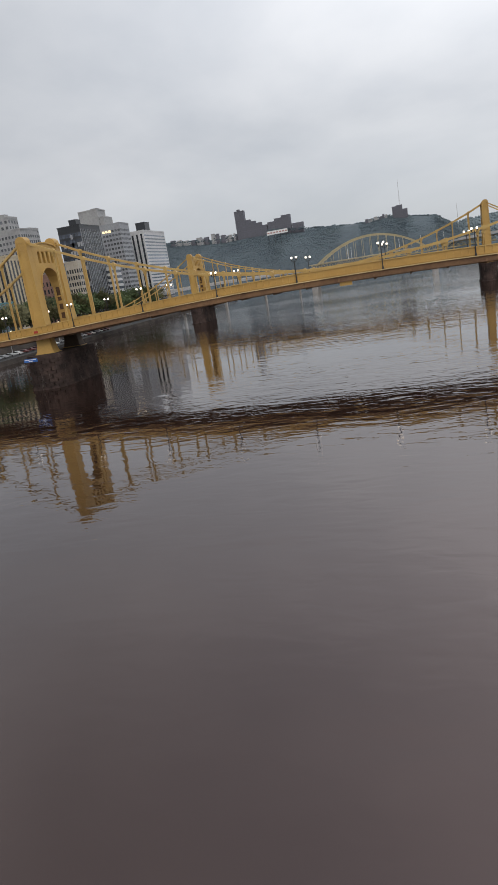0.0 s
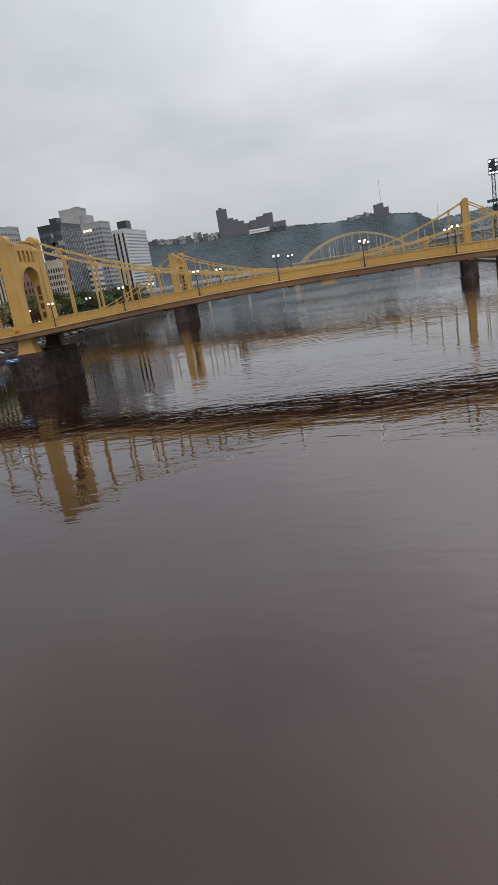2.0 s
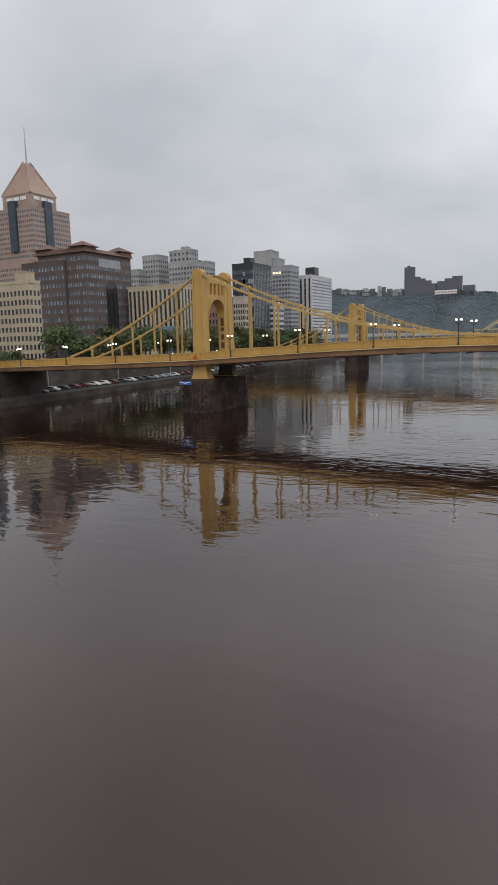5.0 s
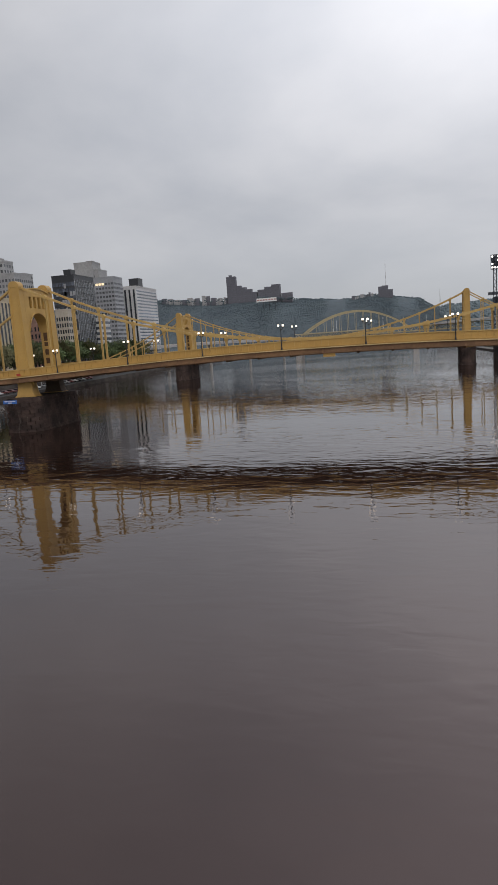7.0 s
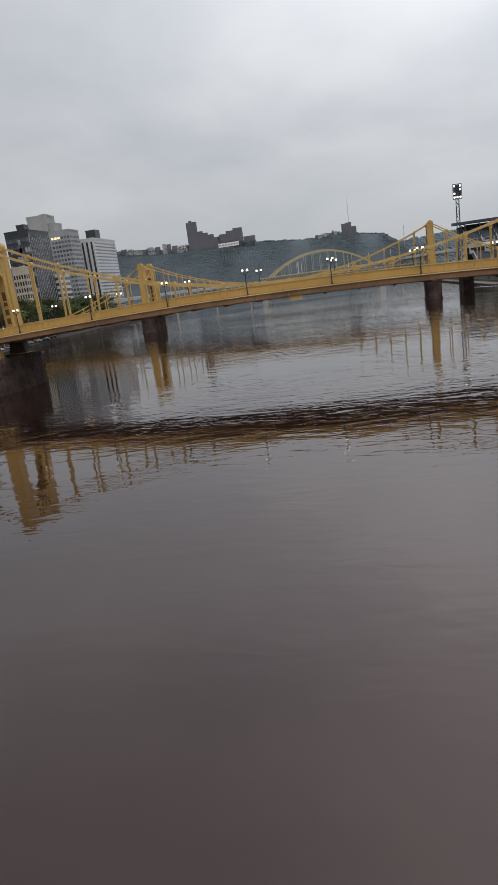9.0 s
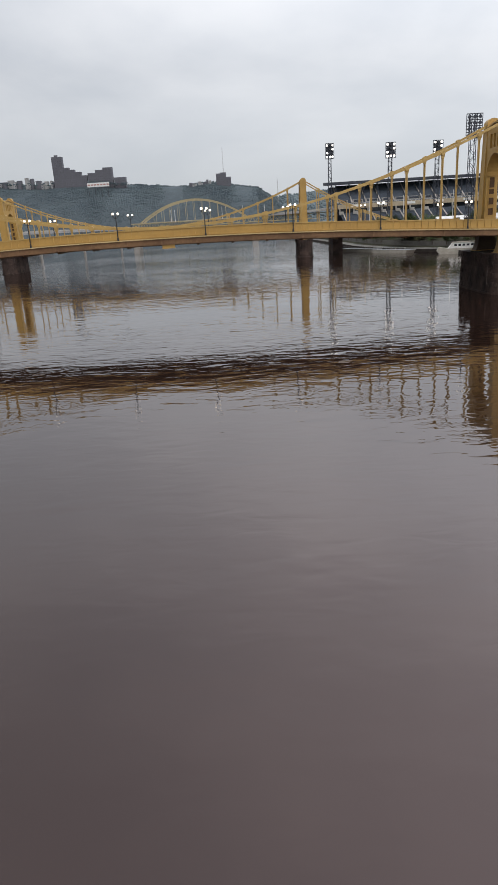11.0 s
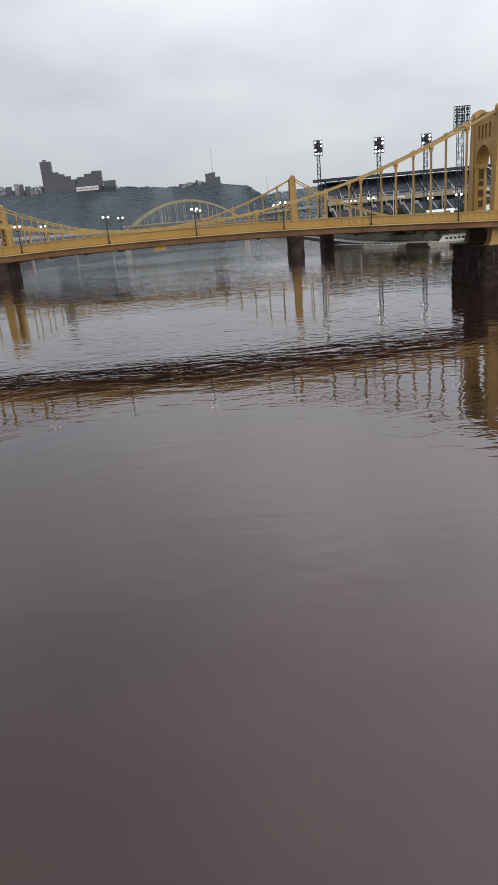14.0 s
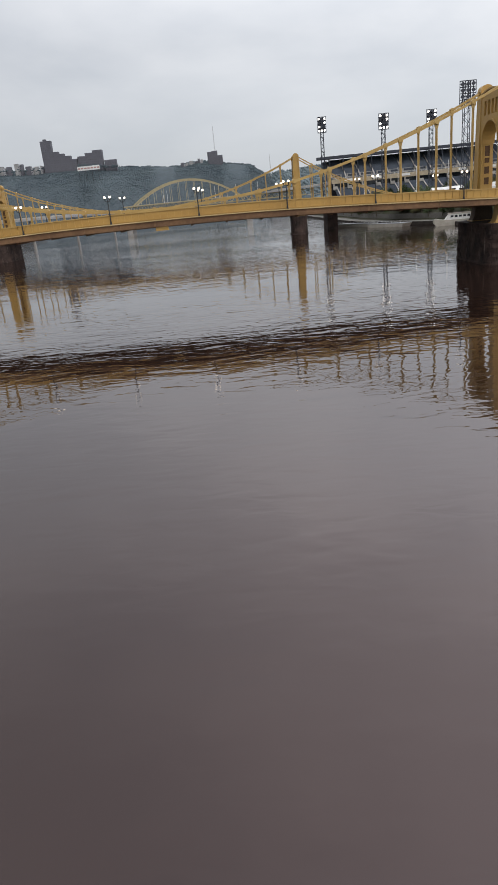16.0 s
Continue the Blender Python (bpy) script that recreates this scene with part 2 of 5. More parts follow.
# ---- river ----
def water_material():
    m = bpy.data.materials.new("river_water")
    m.use_nodes = True
    nt = m.node_tree
    bs = nt.nodes["Principled BSDF"]
    bs.inputs["Roughness"].default_value = 0.015
    bs.inputs["IOR"].default_value = 1.78
    bs.inputs["Specular Tint"].default_value = (1.0, 0.79, 0.78, 1)
    co = nt.nodes.new("ShaderNodeTexCoord")
    silt = nt.nodes.new("ShaderNodeTexNoise")
    silt.inputs["Scale"].default_value, silt.inputs["Detail"].default_value = 0.02, 4
    nt.links.new(co.outputs["Object"], silt.inputs["Vector"])
    ramp = nt.nodes.new("ShaderNodeValToRGB")
    ramp.color_ramp.elements[0].color, ramp.color_ramp.elements[1].color = (0.0165, 0.0088, 0.0064, 1), (0.022, 0.0120, 0.0090, 1)
    nt.links.new(silt.outputs["Fac"], ramp.inputs[0])
    nt.links.new(ramp.outputs[0], bs.inputs["Base Color"])
    heights = []
    for scale, amp, stretch, dist in ((0.05, 0.07, (0.6, 1, 1), 0.5), (0.25, 0.054, (0.5, 1, 1), 0.6), (0.8, 0.024, (0.45, 1, 1), 0.7), (2.2, 0.002, (0.55, 1, 1), 0.3)):
        mp = nt.nodes.new("ShaderNodeMapping")
        mp.inputs["Scale"].default_value = stretch
        mp.inputs["Rotation"].default_value = (0, 0, 0.12)
        nt.links.new(co.outputs["Object"], mp.inputs[0])
        n = nt.nodes.new("ShaderNodeTexNoise")
        n.inputs["Scale"].default_value, n.inputs["Detail"].default_value, n.inputs["Distortion"].default_value = scale, 2, dist
        nt.links.new(mp.outputs[0], n.inputs["Vector"])
        k = nt.nodes.new("ShaderNodeMath")
        k.operation = "MULTIPLY"
        k.inputs[1].default_value = amp
        nt.links.new(n.outputs["Fac"], k.inputs[0])
        heights.append(k)
    # calm and breezy patches
    breeze = nt.nodes.new("ShaderNodeTexNoise")
    breeze.inputs["Scale"].default_value, breeze.inputs["Detail"].default_value = 0.018, 3
    mpb = nt.nodes.new("ShaderNodeMapping")
    mpb.inputs["Scale"].default_value = (0.45, 1, 1)
    nt.links.new(co.outputs["Object"], mpb.inputs[0])
    nt.links.new(mpb.outputs[0], breeze.inputs["Vector"])
    br = nt.nodes.new("ShaderNodeMapRange")
    br.inputs[1].default_value, br.inputs[2].default_value, br.inputs[3].default_value, br.inputs[4].default_value = 0.36, 0.64, 0.45, 1.55
    nt.links.new(breeze.outputs["Fac"], br.inputs[0])
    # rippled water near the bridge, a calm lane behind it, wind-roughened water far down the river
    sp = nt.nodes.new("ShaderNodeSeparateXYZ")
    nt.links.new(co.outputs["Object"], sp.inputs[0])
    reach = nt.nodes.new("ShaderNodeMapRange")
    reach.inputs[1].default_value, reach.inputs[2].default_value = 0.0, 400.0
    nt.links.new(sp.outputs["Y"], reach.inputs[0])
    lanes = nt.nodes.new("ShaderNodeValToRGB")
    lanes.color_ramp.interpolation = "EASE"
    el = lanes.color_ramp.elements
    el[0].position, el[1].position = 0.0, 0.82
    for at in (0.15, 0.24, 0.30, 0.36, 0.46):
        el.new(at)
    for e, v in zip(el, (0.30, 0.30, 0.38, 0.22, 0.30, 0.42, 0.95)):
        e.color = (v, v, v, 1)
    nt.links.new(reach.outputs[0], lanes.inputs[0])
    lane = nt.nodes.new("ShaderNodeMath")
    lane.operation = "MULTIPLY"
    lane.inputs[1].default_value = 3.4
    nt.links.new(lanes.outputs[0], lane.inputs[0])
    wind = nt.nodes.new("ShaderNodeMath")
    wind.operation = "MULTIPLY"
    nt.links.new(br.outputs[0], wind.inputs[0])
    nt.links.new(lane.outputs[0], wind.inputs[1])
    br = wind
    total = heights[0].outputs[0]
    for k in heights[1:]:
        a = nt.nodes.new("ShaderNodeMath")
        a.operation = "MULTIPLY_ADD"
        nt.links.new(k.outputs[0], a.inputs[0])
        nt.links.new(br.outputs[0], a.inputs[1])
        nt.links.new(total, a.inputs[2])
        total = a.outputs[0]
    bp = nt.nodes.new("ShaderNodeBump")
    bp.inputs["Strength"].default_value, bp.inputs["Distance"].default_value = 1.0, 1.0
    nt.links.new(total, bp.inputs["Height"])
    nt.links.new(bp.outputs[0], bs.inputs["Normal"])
    return m


bm = bmesh.new()
bmesh.ops.create_grid(bm, x_segments=4, y_segments=4, size=4600)
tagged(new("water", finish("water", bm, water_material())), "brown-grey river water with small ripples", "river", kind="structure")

# ---- suspension bridges ----
SPAN, PANEL, LEGS = 65.5, 6.55, 11.73
LAND = 107.6  # where the chains come down to the side girders
TOP = [(0, 15.5), (10, 15.48), (20, 15.33), (35, 14.85), (50, 14.15), (65.5, 13.4), (95, 12.7), (131, 12.1), (200, 11.2)]


def top_z(s):
    return lerp_table(TOP, abs(s))


def flange_z(s):
    return top_z(s) - 1.65


def cable_z(s):
    a = abs(s)
    if a <= SPAN:
        return 15.7 + (31.3 - 15.7) * (a / SPAN) ** 2
    k = (a - SPAN) / (LAND - SPAN)
    return 31.3 + (top_z(LAND) - 31.5) * k - 2.0 * 4 * k * (1 - k)


def run(bm, y, z0, z1, w, a, b, step=6.55):
    """A strip that follows the deck's curve from a to b, between two heights above the flange."""
    n = max(1, round((b - a) / step))
    xs = [a + (b - a) * i / n for i in range(n + 1)]
    rings = [[bm.verts.new((x, yy, flange_z(x) + zz)) for yy, zz in ((y - w / 2, z0), (y + w / 2, z0), (y + w / 2, z1), (y - w / 2, z1))] for x in xs]
    bm.faces.new(rings[0])
    bm.faces.new(rings[-1][::-1])
    for r, q in zip(rings, rings[1:]):
        for i in range(4):
            bm.faces.new((r[i], r[(i + 1) % 4], q[(i + 1) % 4], q[i]))


def leg_mesh():
    """A tapered tower leg with a rounded head, corner ribs and sunk panels on the faces along the road."""
    bm = bmesh.new()
    z0, z1 = 12.2, 31.1
    rows = [(z0, 1.6, 1.08), (14.0, 1.52, 1.05), (z1, 1.18, 0.9)]
    rings = [[bm.verts.new((sx * hx, sy * hy, z)) for sx, sy in ((-1, -1), (1, -1), (1, 1), (-1, 1))] for z, hx, hy in rows]
    bm.faces.new(rings[0])
    for r, q in zip(rings, rings[1:]):
        for i in range(4):
            bm.faces.new((r[i], r[(i + 1) % 4], q[(i + 1) % 4], q[i]))
    bm.faces.new(rings[-1][::-1])
    # rounded head
    head = [(1.26 * math.cos(a), 31.1 + 1.1 * math.sin(a)) for a in [math.pi * i / 10 for i in range(11)]]
    prism(bm, head + [(-1.26, 30.9), (1.26, 30.9)], "y", -0.98, 0.98)
    # shallow pilaster ribs
    for sx in (-1, 1):
        for sy in (-1, 1):
            beam(bm, (sx * 1.36, sy * 1.0, 14.0), (sx * 1.04, sy * 0.86, 31.0), 0.34, 0.34)
    return bm


def foot_mesh():
    """The flared foot of a tower leg between the pier and the deck."""
    bm = bmesh.new()
    rows = [(7.4, 2.35, 1.35), (8.0, 2.0, 1.25), (9.0, 1.78, 1.16), (10.4, 1.66, 1.1), (12.19, 1.6, 1.08)]
    rings = [[bm.verts.new((sx * hx, sy * hy, z)) for sx, sy in ((-1, -1), (1, -1), (1, 1), (-1, 1))] for z, hx, hy in rows]
    bm.faces.new(rings[0])
    for r, q in zip(rings, rings[1:]):
        for i in range(4):
            bm.faces.new((r[i], r[(i + 1) % 4], q[(i + 1) % 4], q[i]))
    bm.faces.new(rings[-1][::-1])
    return bm


def portal_mesh():
    """The arched cross-wall between two legs: a row of slots over a round arch."""
    bm = bmesh.new()
    y0, y1 = 0.85, LEGS - 0.85
    mid, half = LEGS / 2, (LEGS - 1.7) / 2
    th = 1.15
    top = lambda y: 30.0 + 0.85 * (1 - ((y - mid) / half) ** 2)
    spring, rad = 21.6, 4.05
    # spandrels beside and over the arch, in vertical strips
    n = 28
    ys = [y0 + (y1 - y0) * i / n for i in range(n + 1)]
    def under(y):
        d = abs(y - mid)
        return spring + math.sqrt(max(0, rad * rad - d * d)) * 1.03 if d < rad else 13.0
    slots = [(mid + k * 1.75 - 0.5, mid + k * 1.75 + 0.5) for k in (-1.5, -0.5, 0.5, 1.5)]
    def strip(a, b, za, zb, zc, zd):
        prism(bm, [(a, za), (b, zb), (b, zd), (a, zc)], "x", -th, th)
    cuts = sorted(set(ys + [v for s in slots for v in s] + [mid - rad, mid + rad]))
    for a, b in zip(cuts, cuts[1:]):
        if b - a < 1e-4:
            continue
        c = (a + b) / 2
        ua, ub = (13.0, 13.0) if abs(c - mid) >= rad else (under(a) if abs(a - mid) < rad else spring, under(b) if abs(b - mid) < rad else spring)
        if any(s0 <= c <= s1 for s0, s1 in slots):
            strip(a, b, ua, ub, 26.6, 26.6)
            strip(a, b, 29.1, 29.1, top(a), top(b))
        else:
            strip(a, b, ua, ub, top(a), top(b))
    # cornice and arch ring
    for a, b in zip(ys, ys[1:]):
        beam(bm, (0, a, top(a) + 0.1), (0, b, top(b) + 0.1), th * 2 + 0.5, 0.28)
    for i in range(16):
        a0, a1 = math.pi * i / 16, math.pi * (i + 1) / 16
        p = [(0, mid - rad * 0.985 * math.cos(a), spring + rad * 1.015 * math.sin(a)) for a in (a0, a1)]
        beam(bm, p[0], p[1], th * 2 + 0.3, 0.3)
    return bm


def suspension_bridge(m, label, close=True):
    br = thing("suspension_bridge", m, label, "bridge", "parallel yellow bridges")
    ends = 2 * SPAN
    for s in (-SPAN, SPAN):
        tw = new("tower")
        tw.parent = br
        tw.matrix_basis = pose(s, 0, 0)
        tagged(tw, "yellow steel portal tower with round arch")
        for y in (0, LEGS):
            lg = part("leg", leg_mesh(), YELLOW, tw)
            lg.matrix_basis = pose(0, y, 0)
            # downstream foot has the deck's shade in its colour, upstream foot stays yellow
            ft = part("foot", foot_mesh(), SHADED_STEEL if y else YELLOW, tw, "steel foot coloured dark for the shade under the deck" if y else "")
            ft.matrix_basis = pose(0, y, 0)
            # raised border of the sunk panel on the faces across the river
            bm = bmesh.new()
            for sy in (-1, 1):
                for sx in (-1, 1):
                    beam(bm, (sx * 0.85, sy * 1.05, 15.2), (sx * 0.68, sy * 0.93, 29.4), 0.09, 0.12)
                for z, w, d in ((15.2, 1.7, 1.05), (29.4, 1.36, 0.93)):
                    box(bm, (0, sy * d, z), (w, 0.09, 0.12))
            pb = part("panel_border", bm, YELLOW, tw)
            pb.matrix_basis = pose(0, y, 0)
        part("portal", portal_mesh(), YELLOW, tw)
        # hand-holes up the arch's downstream jamb: flat plates coloured dark for the shade inside
        jamb = LEGS / 2 + 4.05
        for z, hgt in ((14.9, 1.3), (16.9, 1.3), (18.7, 0.9), (20.4, 1.9)):
            pb = bmesh.new()
            box(pb, (0, jamb - 0.005, z), (1.0, 0.03, hgt))
            hole = part("hand_hole", pb, HOLE_DARK, tw, "hand-hole plate, dark for the shade inside")
            pb = bmesh.new()
            for sx in (-1, 1):
                box(pb, (sx * 0.57, jamb - 0.06, z), (0.14, 0.16, hgt + 0.28))
                box(pb, (0, jamb - 0.06, z + sx * (hgt / 2 + 0.07)), (1.0, 0.16, 0.14))
            part("hole_frame", pb, YELLOW, hole)
        # curved brackets under the deck, the downstream ones coloured dark for shade
        for y in (0, LEGS):
            for sx in (-1, 1):
                bm = bmesh.new()
                arc = [(sx * (1.7 + 2.3 * (1 - math.cos(a))), 9.2 + 2.9 * math.sin(a)) for a in [math.pi / 2 * i / 7 for i in range(8)]]
                prism(bm, arc + [(sx * 1.5, 12.1), (sx * 1.5, 9.2)], "y", y - 0.5, y + 0.5)
                part("bracket", bm, SHADED_STEEL if y else YELLOW, tw)
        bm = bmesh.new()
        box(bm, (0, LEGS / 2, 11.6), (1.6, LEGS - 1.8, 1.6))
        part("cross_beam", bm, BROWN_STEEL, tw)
    for y in (0, LEGS):
        # eyebar chain, bar by bar, with pins and hangers
        xs = [-LAND] + [PANEL * i for i in range(-16, 17)] + [LAND]
        for a, b in zip(xs, xs[1:]):
            bm = bmesh.new()
            for off in (-0.26, 0.0, 0.26):
                beam(bm, (a, y + off, cable_z(a)), (b, y + off, cable_z(b)), 0.09, 0.42)
            part("eyebar", bm, YELLOW_PALE, br)
        for a in xs[1:-1]:
            if abs(abs(a) - SPAN) < 0.1:
                continue
            zc, zb = cable_z(a), top_z(a)
            bm = bmesh.new()
            rod(bm, (a, y - 0.42, zc), (a, y + 0.42, zc), 0.44, seg=10)
            if zc - zb > 1.5:
                prism(bm, [(a - 0.5, zc + 0.1), (a + 0.5, zc + 0.1), (a + 0.22, zc - 1.0), (a - 0.22, zc - 1.0)], "y", y - 0.2, y + 0.2)
            part("pin_joint", bm, YELLOW_PALE, br)
            if zc - zb > 0.5:
                bm = bmesh.new()
                for off in (-0.13, 0.13):
                    box(bm, (a + off, y, (zc + zb) / 2 - 0.2), (0.1, 0.34, zc - zb + 0.2))
                box(bm, (a, y, (zc + zb) / 2 - 0.2), (0.2, 0.06, zc - zb + 0.2))
                part("hanger", bm, YELLOW_PALE, br)
    # plate girders with flanges and stiffeners on both outer faces
    for side, y, out in ((0, -2.2, -1), (1, LEGS + 2.2, 1)):
        bm = bmesh.new()
        run(bm, y, 0.05, 1.6, 0.10, -ends, ends)
        part("girder_web", bm, YELLOW, br)
        bm = bmesh.new()
        run(bm, y, 1.52, 1.70, 0.42, -ends, ends)
        part("top_flange", bm, YELLOW_PALE, br)
        bm = bmesh.new()
        run(bm, y + out * 0.3, -0.12, 0.06, 1.15, -ends, ends)
        part("sidewalk_edge", bm, LIP, br, "pale sidewalk slab edge")
        bm = bmesh.new()
        run(bm, y + out * 0.1, 0.20, 0.36, 0.30, -ends, ends)
        part("bottom_flange", bm, YELLOW, br)
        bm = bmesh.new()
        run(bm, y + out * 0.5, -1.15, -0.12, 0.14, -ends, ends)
        part("stringer", bm, BROWN_STEEL, br, "brown stringer below the deck")
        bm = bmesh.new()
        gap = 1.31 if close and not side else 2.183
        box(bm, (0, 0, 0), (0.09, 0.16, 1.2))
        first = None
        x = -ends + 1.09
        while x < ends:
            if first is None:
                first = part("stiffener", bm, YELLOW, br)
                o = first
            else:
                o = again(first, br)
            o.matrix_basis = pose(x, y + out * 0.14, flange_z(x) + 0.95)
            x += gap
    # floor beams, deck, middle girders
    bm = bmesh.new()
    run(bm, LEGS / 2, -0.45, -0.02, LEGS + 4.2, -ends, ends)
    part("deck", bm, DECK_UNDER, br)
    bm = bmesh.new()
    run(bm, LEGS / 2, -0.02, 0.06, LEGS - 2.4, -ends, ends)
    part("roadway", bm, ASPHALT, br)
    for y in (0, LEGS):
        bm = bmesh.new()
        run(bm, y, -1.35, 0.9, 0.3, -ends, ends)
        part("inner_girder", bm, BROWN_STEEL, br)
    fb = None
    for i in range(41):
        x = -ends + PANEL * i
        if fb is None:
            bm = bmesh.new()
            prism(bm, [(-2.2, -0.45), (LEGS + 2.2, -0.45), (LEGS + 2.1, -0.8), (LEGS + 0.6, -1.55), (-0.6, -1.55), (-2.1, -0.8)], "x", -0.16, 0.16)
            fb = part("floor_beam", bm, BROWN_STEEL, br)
            o = fb
        else:
            o = again(fb, br)
        o.matrix_basis = pose(x, 0, flange_z(x))
    if close:
        bm = bmesh.new()
        box(bm, (0, 0, 0), (0.32, 0.06, 0.98))
        splice = None
        for i in range(41):
            x = -ends + PANEL * i
            splice = part("splice_plate", bm, BROWN_STEEL, br) if splice is None else again(splice, br)
            splice.matrix_basis = pose(x, -2.8, flange_z(x) - 0.64)
    # midspan navigation plate
    bm = bmesh.new()
    box(bm, (1.2, -2.42, 12.55), (2.3, 0.12, 1.0))
    box(bm, (1.2, -2.38, 12.05), (2.5, 0.3, 0.12))
    part("access_hatch", bm, YELLOW, br, "yellow hatch plate below midspan")
    return br


NEAR = pose(-13.68, 126.72, 0)
FAR = pose(-35.5, 294.65, 0, 0, 0, -2.83)
suspension_bridge(NEAR, "yellow steel eyebar suspension bridge over the river")
suspension_bridge(FAR, "more distant yellow steel eyebar suspension bridge", False)


# ---- stone piers ----
def pier(m, label, stones=True, half=4.0):
    pr = thing("bridge_pier", m, label, "bridge pier", "river piers")
    hx, y0, y1, zt = half, -4.3, LEGS + 4.3, 7.4

    def outline(grow):
        pts = []
        for yc, sgn in ((y0 + 3.2, -1), (y1 - 3.2, 1)):
            for i in range(9):
                a = math.pi * i / 8
                pts.append((sgn * -1 * -(hx + grow) * math.cos(a) * -1, yc + sgn * (3.2 + grow) * math.sin(a)))
        return pts
    bm = bmesh.new()
    prism(bm, outline(-0.12), "z", -1.5, zt - 0.35)
    part("core", bm, MORTAR, pr)
    bm = bmesh.new()
    prism(bm, outline(0.28), "z", zt - 0.55, zt)
    part("coping", bm, STONE, pr, "projecting stone coping")
    bm = bmesh.new()
    prism(bm, outline(0.55), "z", -1.5, 0.32)
    part("footing", bm, STONE, pr, "dark wet stone footing at the waterline")
    for y in (0, LEGS):
        bm = bmesh.new()
        box(bm, (0, y, zt + 0.06), (4.9, 2.9, 0.16))
        part("bearing_plate", bm, YELLOW, pr)
    if not stones:
        bm = bmesh.new()
        prism(bm, outline(0.05), "z", -1.4, zt - 0.4)
        part("facing", bm, STONE, pr)
        return pr
    # courses of blocks round the outline
    base = outline(0.0)
    segs = [(Vector(base[i]), Vector(base[(i + 1) % len(base)])) for i in range(len(base))]
    length = sum((b - a).length for a, b in segs)

    def along(d):
        d %= length
        for a, b in segs:
            l = (b - a).length
            if d <= l:
                return a + (b - a) * (d / l), (b - a) / l
            d -= l
        return base and (Vector(base[0]), Vector((1, 0)))
    course, count = 0.82, 30
    variants = []
    rng = random.Random(5)
    for v in range(5):
        bm = bmesh.new()
        vs = box(bm, (0, 0, 0), (length / count - 0.02, 0.42, course - 0.018))
        for vv in vs:
            vv.co += Vector((rng.uniform(-.02, .02), rng.uniform(-.05, .05), rng.uniform(-.01, .01)))
        variants.append(finish("stone", bm, STONE))
    for r in range(9):
        for k in range(count):
            p, d = along((k + 0.5 * (r % 2)) * length / count)
            o = new("stone", variants[rng.randrange(5)])
            o.parent = pr
            batter = 1 + 0.035 * (8 - r) / 8
            o.matrix_basis = Matrix.Translation((p.x * batter, LEGS / 2 + (p.y - LEGS / 2) * batter, -0.15 + course * (r + 0.5))) @ Matrix.Rotation(math.atan2(d.y, d.x), 4, "Z")
    return pr
# ---- more materials ----
GRASS = mat("grass_bank", (0.048, 0.052, 0.032), 0.95, second=(0.075, 0.068, 0.052), scale=0.08, fine=1.5, bump=0.5, bump_size=0.2, spec=0.05)
WALK_STONE = mat("worn_walk_paving", (0.19, 0.18, 0.16), 0.9, second=(0.12, 0.112, 0.10), scale=0.1, fine=1.2, bump=0.3)
WHARF = mat("oily_asphalt", (0.03, 0.029, 0.028), 0.9, second=(0.02, 0.02, 0.02), scale=0.15, fine=3.0)
WALL_STONE = mat("river_wall_stone", (0.075, 0.064, 0.056), 0.9, second=(0.038, 0.033, 0.03), scale=0.12, fine=1.2, bump=0.5, bump_size=0.1, stretch=(1, 1, 2.5), spec=0.1)
LEAF = mat("leaf_green", (0.085, 0.115, 0.045), 0.7, second=(0.055, 0.08, 0.035), scale=0.5, fine=3.0, rnd=0.3, spec=0.2)
LEAF_DULL = mat("leaf_olive", (0.15, 0.135, 0.065), 0.7, second=(0.10, 0.10, 0.05), scale=0.5, fine=3.0, rnd=0.25, spec=0.2)
BARK = mat("bark", (0.11, 0.085, 0.065), 0.9, scale=1.0, fine=8.0, bump=0.5)
# distance haze is mixed into the hill colours: greyer, bluer, lighter than the leaves
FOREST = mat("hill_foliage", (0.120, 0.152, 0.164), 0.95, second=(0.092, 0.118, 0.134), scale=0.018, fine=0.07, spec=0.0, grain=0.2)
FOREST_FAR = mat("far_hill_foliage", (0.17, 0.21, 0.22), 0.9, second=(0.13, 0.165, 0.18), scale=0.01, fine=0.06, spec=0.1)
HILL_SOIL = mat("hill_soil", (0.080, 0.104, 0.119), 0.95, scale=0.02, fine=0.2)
GLASS_DARK = mat("dark_window_glass", (0.035, 0.042, 0.05), 0.12, spread=0.4, scale=0.3, rnd=0.5, spec=0.6)
GLASS_GREY = mat("grey_window_glass", (0.12, 0.125, 0.135), 0.2, second=(0.08, 0.085, 0.095), scale=0.3, rnd=0.45, spec=0.5)
# far hilltop panes: haze put into the glass colour to weaken their contrast
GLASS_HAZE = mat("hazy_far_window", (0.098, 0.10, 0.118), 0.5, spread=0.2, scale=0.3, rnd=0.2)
GLASS_BLUE = mat("blue_curtain_glass", (0.085, 0.10, 0.125), 0.12, second=(0.05, 0.06, 0.078), scale=0.12, fine=0.6, rnd=0.4, spec=0.7)
GLASS_PALE = mat("pale_sky_glass", (0.22, 0.26, 0.31), 0.12, second=(0.12, 0.15, 0.19), scale=0.12, fine=0.6, rnd=0.5, spec=0.7)
GLASS_TEAL = mat("teal_tinted_glass", (0.035, 0.06, 0.075), 0.15, spread=0.3, scale=0.2, spec=0.5)
LIT_WINDOW = mat("lit_window", (1.0, 0.80, 0.50), 0.4, emit=0.9, spread=0.1)
BEIGE = mat("beige_limestone", (0.45, 0.375, 0.265), 0.85, second=(0.39, 0.325, 0.23), scale=0.08, fine=0.8)
